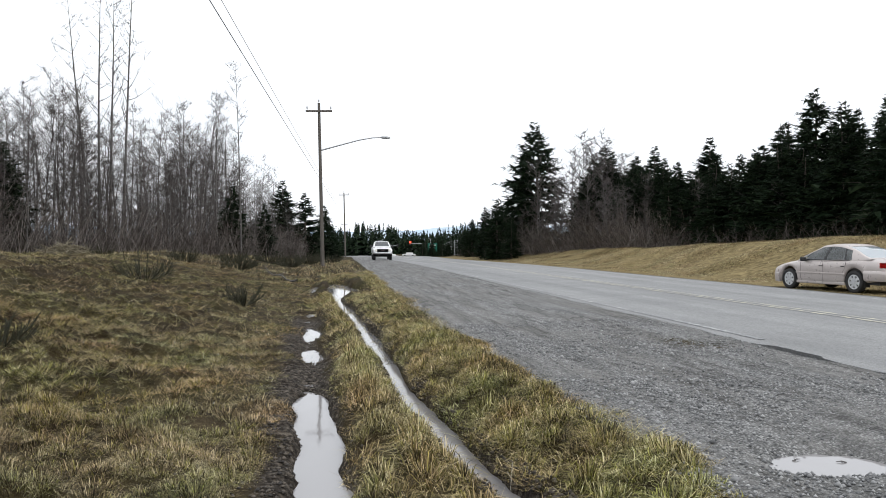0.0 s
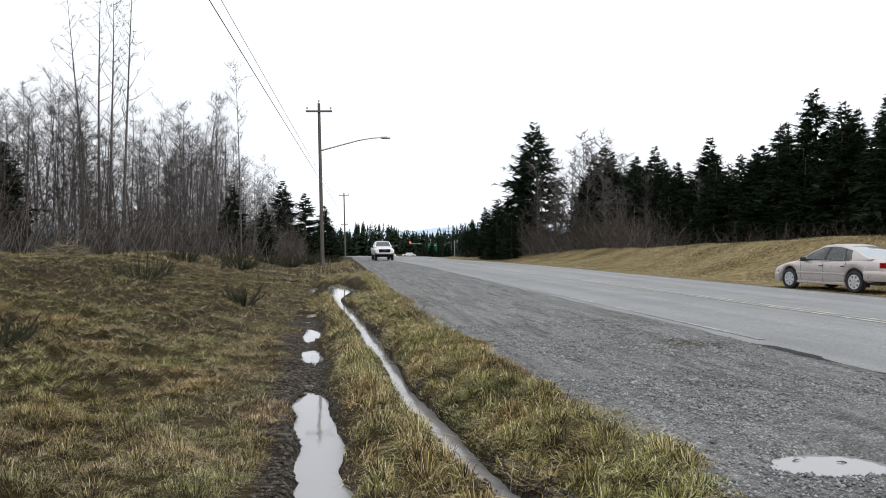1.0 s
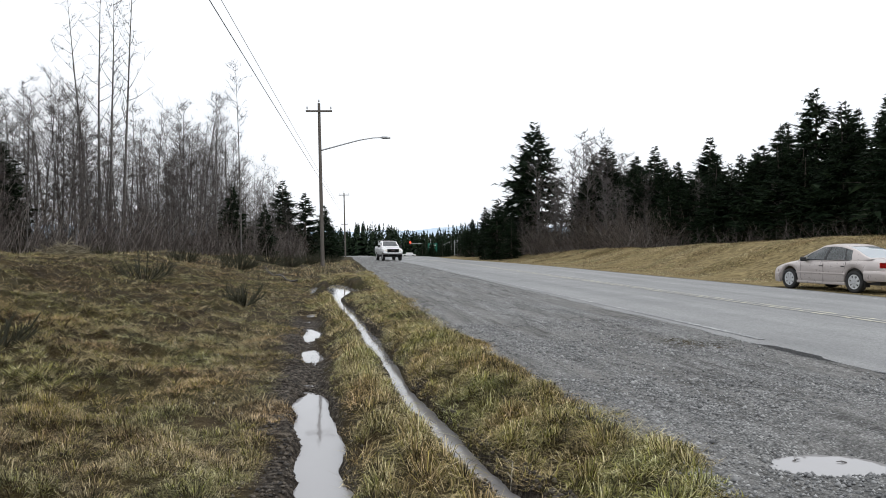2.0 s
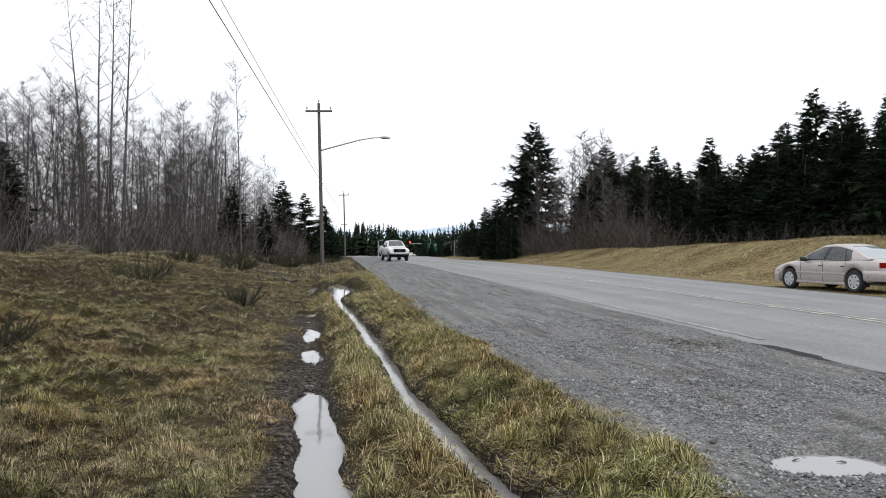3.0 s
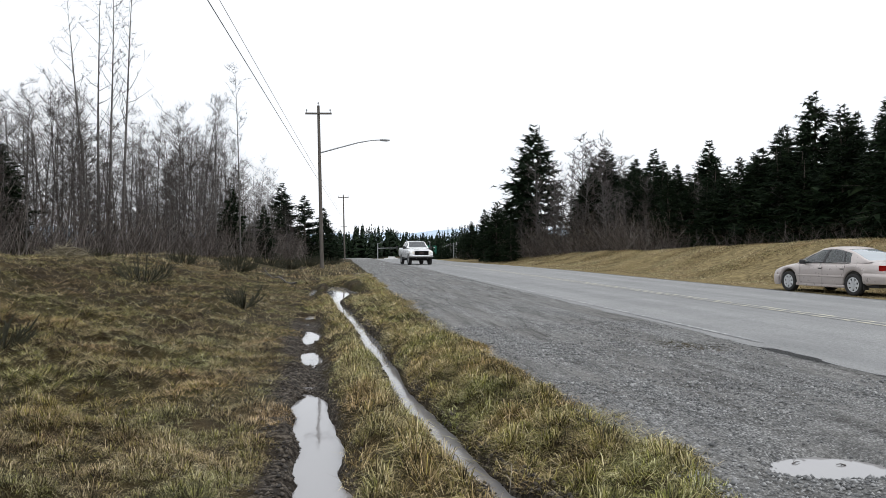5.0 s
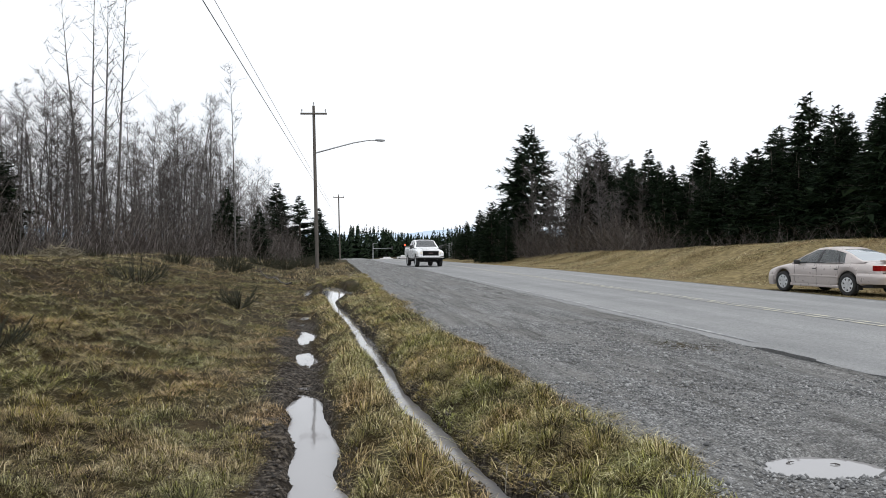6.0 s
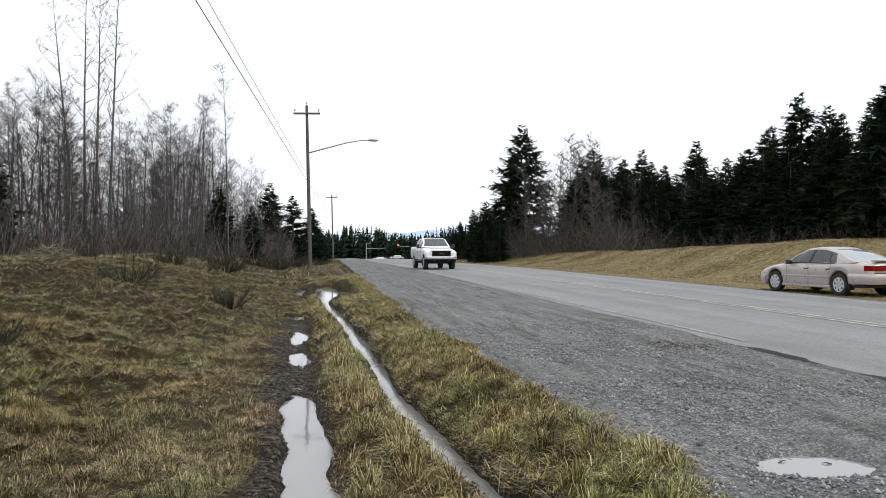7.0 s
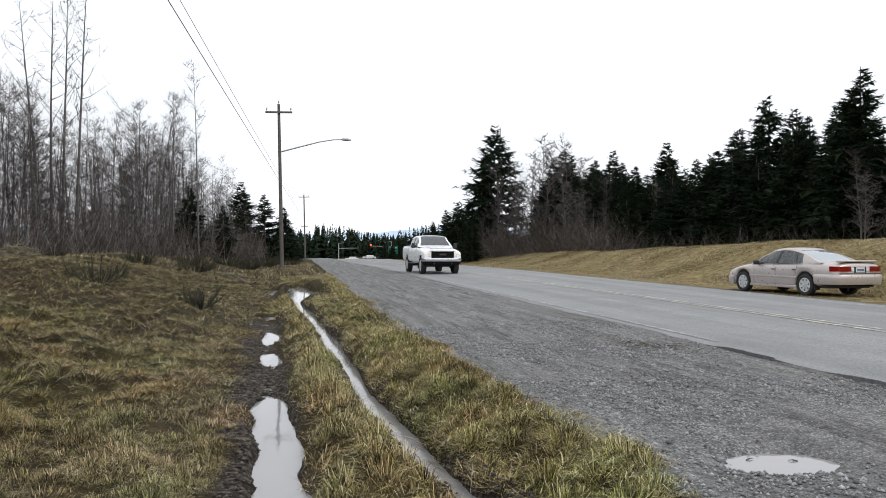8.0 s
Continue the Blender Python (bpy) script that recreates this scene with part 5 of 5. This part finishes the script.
        slab("mud_flap", (0.3, 0.02, 0.3), (s * 0.84, 1.42, 0.42), M_PLASTIC, root, bevel=0)
        for y in (0.05, -0.75):
            slab("door_handle", (0.035, 0.2, 0.05), (s * 1.005, y + 0.1, 1.14), M_PAINT, root, "white door handle", 0.012)
    seam(root, 1.0, -0.07, 0.66, 1.3)
    seam(root, 1.0, 1.02, 0.68, 1.3)
    seam(root, 1.0, -0.98, 0.66, 1.34)
    grille = slab("grille", (1.16, 0.06, 0.36), (0, 2.82, 0.985), M_VOID, root, "black radiator grille", 0.03)
    slab("grille_badge", (0.34, 0.02, 0.085), (0, 2.858, 0.985), M_RED, grille, "dull red badge", 0.006)
    for k in range(4):
        slab("grille_bar", (1.06, 0.02, 0.018), (0, 2.853, 0.865 + 0.08 * k), M_VOID, grille, bevel=0.004)
    slab("wiper", (0.6, 0.02, 0.02), (0.3, 1.06, 1.46), M_PLASTIC, root, bevel=0, turn=Matrix.Rotation(radians(4), 4, "Y"))
    slab("bench_seat", (1.5, 0.2, 0.6), (0, -0.1, 1.2), M_SEAT, root, "dark bench seat", 0.06)
    slab("dashboard", (1.6, 0.35, 0.2), (0, 0.85, 1.25), M_PLASTIC, root, "dark dashboard", 0.05)
    slab("cab_back", (1.6, 0.04, 0.5), (0, -0.95, 1.55), M_SEAT, root, bevel=0.01)
    tagged(root, "white pickup truck with black grille driving along the road", "pickup truck")
    return root, wheels


def lamp_glow():
    m, n, l, b = shader("lit_head_lamp")
    b.inputs["Base Color"].default_value = (0.45, 0.45, 0.44, 1)
    b.inputs["Roughness"].default_value = 0.15
    b.inputs["Emission Color"].default_value = (1.0, 0.86, 0.62, 1)
    l.new(math_node(n, l, "MULTIPLY", noise_node(n, l, 25, 2), 0.8), b.inputs["Emission Strength"])
    return m


M_LAMP = lamp_glow()
sedan()
truck, truck_wheels = pickup()


# seconds, x, y of the truck's nose, its turn to the road's right
TRUCK_ROWS = [(0, 4.44, 79, -0.3), (0.5, 4.43, 78.9, 0.2), (1.0, 4.59, 78.2, 2), (1.5, 4.95, 76.7, 4.3), (3, 5.71, 72.8, 6.7), (3.5, 5.94, 70.6, 6.8), (4, 6.19, 68.2, 6.3), (4.5, 6.49, 65.4, 5.3), (6, 6.87, 54.4, 3.8), (6.5, 6.89, 50.4, 3.3), (7, 6.92, 46.3, 3.0), (7.5, 6.94, 42.1, 2.8), (8, 7.06, 37.6, 2.7)]


def truck_pose(x, y, turn):
    """The truck's middle lies 2.9 m behind its nose."""
    a = radians(turn)
    mx, my = x - 2.9 * math.sin(a), y + 2.9 * math.cos(a)
    return pose(mx, my, 0.02 + float(fall(my)), 0, 0, 180 + turn)


def motions():
    walk(truck, [(t, truck_pose(x, y, a)) for t, x, y, a in TRUCK_ROWS])
    ts = [k / FPS for k in range(0, 8 * FPS + 1)]
    gone = [79.0 - float(np.interp(t, [r[0] for r in TRUCK_ROWS], [r[2] for r in TRUCK_ROWS])) for t in ts]
    for w in truck_wheels:
        at = w.matrix_basis.translation.copy()
        walk(w, [(t, pose(at.x, at.y, at.z, -math.degrees(g / 0.42))) for t, g in zip(ts, gone)])

# ---- grass and stones ----
def blades(name, x, y, length, lean, aim, width, material, label, segs=2):
    """Bent blades of grass at x, y; aim is the compass turn of the lean."""
    r = np.random.RandomState(len(x) % 9973)
    n = len(x)
    z = height(x, y) - 0.008
    up, out = np.cos(lean), np.sin(lean)
    ax, ay = np.cos(aim), np.sin(aim)
    w = r.uniform(0, 6.283, n)
    sx, sy = np.cos(w) * width / 2, np.sin(w) * width / 2
    B = np.stack([x, y, z], 1)
    S = np.stack([sx, sy, np.zeros(n)], 1)
    M = B + np.stack([ax * out * 0.5, ay * out * 0.5, up * 0.8 + 0.15], 1) * (length * 0.55)[:, None]
    droop = np.where(segs == 2, r.uniform(0.1, 0.75, n), 0.75)
    P = B + np.stack([ax * (out * 0.9 + 0.1), ay * (out * 0.9 + 0.1), up * droop], 1) * length[:, None]
    if segs == 2:
        V = np.stack([B - S, B + S, M + S * 0.8, M - S * 0.8, P], 1).reshape(-1, 3)
        i = np.arange(n)[:, None] * 5
        T = np.concatenate([i + [0, 1, 2], i + [0, 2, 3], i + [3, 2, 4]], 0)
    else:
        V = np.stack([B - S, B + S, P], 1).reshape(-1, 3)
        T = np.arange(n)[:, None] * 3 + np.array([[0, 1, 2]])
    tagged(soup(name, V, T, material), label, "grass", kind="stuff")


def scatter(seed, count, y0, y1, left, right, keep):
    """Random spots in a strip between left(y) and right(y), clumped by keep(x, y) from 0 to 1."""
    r = np.random.RandomState(seed)
    y = y0 + (y1 - y0) * r.rand(count)
    a, b = left(y), right(y)
    wide = np.maximum(b - a, 0)
    x = a + wide * r.rand(count)
    ok = (r.rand(count) < wide / wide.max()) & (r.rand(count) < keep(x, y))
    return x[ok], y[ok], r


def clump(seed, k, floor):
    return lambda x, y: np.clip(floor + 0.75 * (wave(x, y, k, seed) + 0.4 * wave(x, y, k * 3.1, seed + 1)), 0.05, 1)


def field_left(y):
    return -0.46 * y - 1.5


def field_right(y):
    return rut_x(y) - 0.36 + 0.13 * wave(y, y * 0, 2.2, 24) + 0.06 * wave(y, y * 0, 7.0, 25) + 0.3 * step(y, 17, 22)


def turf(name, material, seed, count, y0, y1, left, right, size, width, label, patch, share, segs=2):
    """Grass that grows on the tussocks and hangs down their sides, sparse between them."""
    def keep(x, y):
        p = np.clip(share + patch * (wave(x, y, 1.3, 50 + seed) + 0.5 * wave(x, y, 4.1, 51 + seed)), 0.03, 1)
        return p * (0.05 + 0.95 * tussock(x, y))
    x, y, r = scatter(seed, count, y0, y1, left, right, keep)
    n = len(x)
    m, e = tussock(x, y), 0.03
    gx, gy = tussock(x + e, y) - tussock(x - e, y), tussock(x, y + e) - tussock(x, y - e)
    aim = np.arctan2(-gy, -gx) + r.normal(0, 0.75, n)
    margin = np.clip(np.minimum(x - left(y), right(y) - x) / 0.18, 0.4, 1)
    length = r.uniform(*size, n) * (0.55 + 0.7 * m) * margin
    lean = np.clip(0.88 + 0.45 * (1 - m) + r.normal(0, 0.38, n), 0.1, 1.52)
    blades(name, x, y, length, lean, aim, width * r.uniform(0.6, 1.35, n), material, label, segs)


def mats(name, material, seed, count, y0, y1, left, right, size, width, label):
    """Dead blades lying almost flat, combed in patches."""
    patch = clump(50 + seed, 2.3, 0.8)
    x, y, r = scatter(seed, count, y0, y1, left, right, lambda x, y: patch(x, y) * (0.25 + 0.75 * tussock(x, y)))
    n = len(x)
    blades(name, x, y, r.uniform(*size, n), r.uniform(0.95, 1.5, n), 3.5 * wave(x, y, 1.7, seed) + r.normal(0, 1.6, n), width * r.uniform(0.5, 1.3, n), material, label, 1)


def verge_left(y):
    return np.where(y > 34.6, -0.9, np.where(y > 23.5, 0.95, ditch_x(y) + 0.13))


def verge_right(y):
    return gravel_edge(y) + 0.1 + 0.07 * wave(y, y * 0, 1.7, 21) + 0.05 * wave(y, y * 0, 7.0, 22)


def hump_left(y):
    return rut_x(y) + 0.2 + 0.05 * wave(y, y * 0, 2.6, 23) - 0.5 * step(y, 17, 22)


def hump_right(y):
    return ditch_x(y) - 0.15


def build_grass():
    field, verge, hump = "short matted winter grass, straw and green", "long matted verge grass, straw and green", "tufted grass between ditch and wheel rut"
    turf("field_grass", M_STRAW, 1, 330000, 2.2, 8, field_left, field_right, (0.07, 0.2), 0.004, field, 0.35, 0.75)
    turf("field_grass_green", M_GREEN, 2, 260000, 2.2, 8, field_left, field_right, (0.06, 0.17), 0.004, field, 0.5, 0.35)
    turf("field_grass_beyond", M_STRAW, 33, 360000, 8, 16, field_left, field_right, (0.06, 0.17), 0.0072, field, 0.35, 0.75, 1)
    turf("field_grass_green_beyond", M_GREEN, 34, 250000, 8, 16, field_left, field_right, (0.06, 0.15), 0.0072, field, 0.5, 0.4, 1)
    turf("field_grass_farther", M_STRAW, 3, 230000, 16, 38, field_left, field_right, (0.07, 0.18), 0.011, field, 0.35, 0.75, 1)
    turf("field_grass_green_farther", M_GREEN, 4, 170000, 16, 38, field_left, field_right, (0.07, 0.16), 0.011, field, 0.5, 0.4, 1)
    mats("field_thatch", M_STRAW, 6, 170000, 2.2, 14, field_left, field_right, (0.05, 0.15), 0.0055, "flattened dead grass over the field")
    mats("field_moss_grass", M_GREEN, 7, 80000, 2.2, 14, field_left, field_right, (0.04, 0.11), 0.0055, "flattened mossy grass over the field")
    mats("field_thatch_farther", M_STRAW, 8, 150000, 14, 38, field_left, field_right, (0.1, 0.24), 0.013, "flattened dead grass over the field")
    mats("field_moss_grass_farther", M_GREEN, 9, 35000, 14, 38, field_left, field_right, (0.08, 0.2), 0.014, "flattened mossy grass over the field")
    mats("verge_thatch", M_VERGE, 16, 100000, 2.6, 14, verge_left, verge_right, (0.08, 0.2), 0.0055, "flattened dead grass on the verge")
    mats("verge_thatch_farther", M_VERGE, 17, 55000, 14, 41, verge_left, verge_right, (0.1, 0.24), 0.012, "flattened dead grass on the verge")
    mats("hump_thatch", M_VERGE, 26, 22000, 2.8, 14, hump_left, hump_right, (0.08, 0.18), 0.0055, "flattened dead grass on the hump")
    x, y, r = scatter(5, 42000, 34, 85, lambda y: -left_edge(y) - 1, lambda y: np.where(y < 36.5, rut_x(y), 1.3), clump(56, 0.9, 0.5))
    blades("field_grass_distant", x, y, r.uniform(0.12, 0.32, len(x)), r.uniform(0.2, 1.1, len(x)), r.uniform(0, 6.28, len(x)), 0.03 * r.uniform(0.6, 1.3, len(x)), M_STRAW, "pale dry winter grass", 1)
    turf("verge_grass", M_VERGE, 11, 95000, 2.6, 12, verge_left, verge_right, (0.11, 0.27), 0.0054, verge, 0.3, 0.8)
    turf("verge_grass_green", M_GREEN, 12, 115000, 2.6, 12, verge_left, verge_right, (0.1, 0.24), 0.0054, verge, 0.4, 0.6)
    turf("verge_grass_farther", M_VERGE, 13, 90000, 12, 41, verge_left, verge_right, (0.12, 0.28), 0.011, verge, 0.3, 0.8, 1)
    turf("verge_grass_green_farther", M_GREEN, 14, 80000, 12, 41, verge_left, verge_right, (0.1, 0.24), 0.011, verge, 0.4, 0.6, 1)
    turf("hump_grass", M_VERGE, 21, 52000, 2.8, 12, hump_left, hump_right, (0.12, 0.3), 0.0054, hump, 0.3, 0.85)
    turf("hump_grass_green", M_GREEN, 22, 26000, 2.8, 12, hump_left, hump_right, (0.1, 0.27), 0.0054, hump, 0.4, 0.6)
    turf("hump_grass_farther", M_VERGE, 23, 26000, 12, 25, hump_left, hump_right, (0.13, 0.28), 0.011, hump, 0.3, 0.85, 1)
    turf("hump_grass_green_farther", M_GREEN, 24, 14000, 12, 25, hump_left, hump_right, (0.12, 0.25), 0.011, hump, 0.4, 0.5, 1)
    # the bank on the far side
    x, y, r = scatter(31, 330000, 14, 95, lambda y: y * 0 + 14.4, lambda y: y * 0 + 25.0, clump(81, 1.2, 0.55))
    low = 0.45 + 0.55 * step(x, 15.3, 16.6)
    blades("bank_grass", x, y, r.uniform(0.08, 0.2, len(x)) * low, r.uniform(0.5, 1.4, len(x)), 3.0 * wave(x, y, 0.7, 82) + r.normal(0, 1.0, len(x)), 0.017 * r.uniform(0.6, 1.4, len(x)), M_STRAW, "dry straw-coloured grass on the bank", 1)


def clods():
    """Crumbs of mud and dead leaf along rut and ditch."""
    r = np.random.RandomState(77)
    n = 5200
    y = 2.8 + 14 * r.rand(n) ** 1.4
    side = r.rand(n) < 0.6
    x = np.where(side, rut_x(y) + r.normal(-0.2, 0.26, n), ditch_x(y) + r.choice([-1, 1], n) * r.uniform(0.12, 0.26, n))
    s = r.uniform(0.006, 0.024, n)
    pebbles("mud_clods", x, y, s, M_CLOD, "dark crumbs of wet mud beside the rut", "mud", r)


def build_stones():
    """Loose gravel along the shoulder."""
    x, y, r = scatter(41, 34000, 2.8, 13, lambda y: gravel_edge(y) - 0.1, lambda y: y * 0 + ROAD_L - 0.02, clump(95, 1.3, 0.6))
    s = r.uniform(0.005, 0.016, len(x)) * np.where(r.rand(len(x)) < 0.06, 1.7, 1.0)
    pebbles("loose_gravel", x, y, s, M_STONE, "loose grey crushed stone on the shoulder", "gravel", r)


def pebbles(name, x, y, s, material, label, category, r):
    n = len(x)
    ico = np.array([(1, 0, 0), (-1, 0, 0), (0, 1, 0), (0, -1, 0), (0, 0, 0.8), (0, 0, -0.5)])
    tri = np.array([(0, 2, 4), (2, 1, 4), (1, 3, 4), (3, 0, 4), (2, 0, 5), (1, 2, 5), (3, 1, 5), (0, 3, 5)])
    V = ico[None] * (1 + 0.35 * r.uniform(-1, 1, (n, 6, 3))) * s[:, None, None]
    a = r.uniform(0, 6.283, n)
    c, d = np.cos(a)[:, None], np.sin(a)[:, None]
    V = np.stack([V[..., 0] * c - V[..., 1] * d, V[..., 0] * d + V[..., 1] * c, V[..., 2]], 2)
    V += np.stack([x, y, height(x, y) + 0.2 * s], 1)[:, None]
    T = (np.arange(n) * 6)[:, None, None] + tri[None]
    tagged(soup(name, V.reshape(-1, 3), T.reshape(-1, 3), material), label, category, kind="stuff")


M_STONE = surface("crushed_stone", [(0.2, (0.1, 0.102, 0.104)), (0.55, (0.225, 0.228, 0.23)), (0.8, (0.46, 0.46, 0.455))], 3, 0.85, island=True)
M_CLOD = surface("wet_mud_crumbs", [(0.3, (0.018, 0.014, 0.011)), (0.7, (0.11, 0.09, 0.07))], 3, 0.6, island=True)
def twig(x, y, z, length, turn, rise, material, label):
    """A short forked twig."""
    V, T = [], []
    a, b = radians(turn), radians(rise)
    d = Vector((math.cos(a) * math.cos(b), math.sin(a) * math.cos(b), math.sin(b))) * length
    p = Vector((0, 0, 0))
    tube(V, T, [p, p + d * 0.5 + Vector((0, 0, 0.006)), p + d], [0.005, 0.004, 0.002], 4)
    tube(V, T, [p + d * 0.4, p + d * 0.6 + Vector((-d.y, d.x, 0.1 * length)) * 0.35], [0.0035, 0.0018], 4)
    ob = soup("fallen_twig", V, T, material)
    ob.location = (x, y, z)
    tagged(ob, label, "twig", "fallen twigs")


def litter():
    """Pale dead leaves and chips lying in the field."""
    r = np.random.RandomState(78)
    y = 3.0 + 16 * r.rand(130)
    x = field_right(y) - 0.2 - r.rand(130) * 0.42 * y
    pebbles("pale_litter", x, y, r.uniform(0.008, 0.02, 130), M_CHIP, "pale dead leaves and chips lying in the grass", "litter", r)


M_CHIP = surface("pale_chips", [(0.3, (0.35, 0.33, 0.28)), (0.7, (0.62, 0.6, 0.54))], 9, 0.85, island=True)
build_grass()
clods()
build_stones()
litter()
twig(2.9, 4.6, -0.106, 0.07, 20, 3, M_BARK, "dark forked twig floating in the puddle")
twig(3.22, 4.52, -0.106, 0.06, 160, 3, M_BARK, "dark forked twig floating in the puddle")
twig(1.2, 5.3, float(height(1.2, 5.3)), 0.2, 70, 62, M_CHIP, "pale broken twig sticking out of the ditch")

motions()
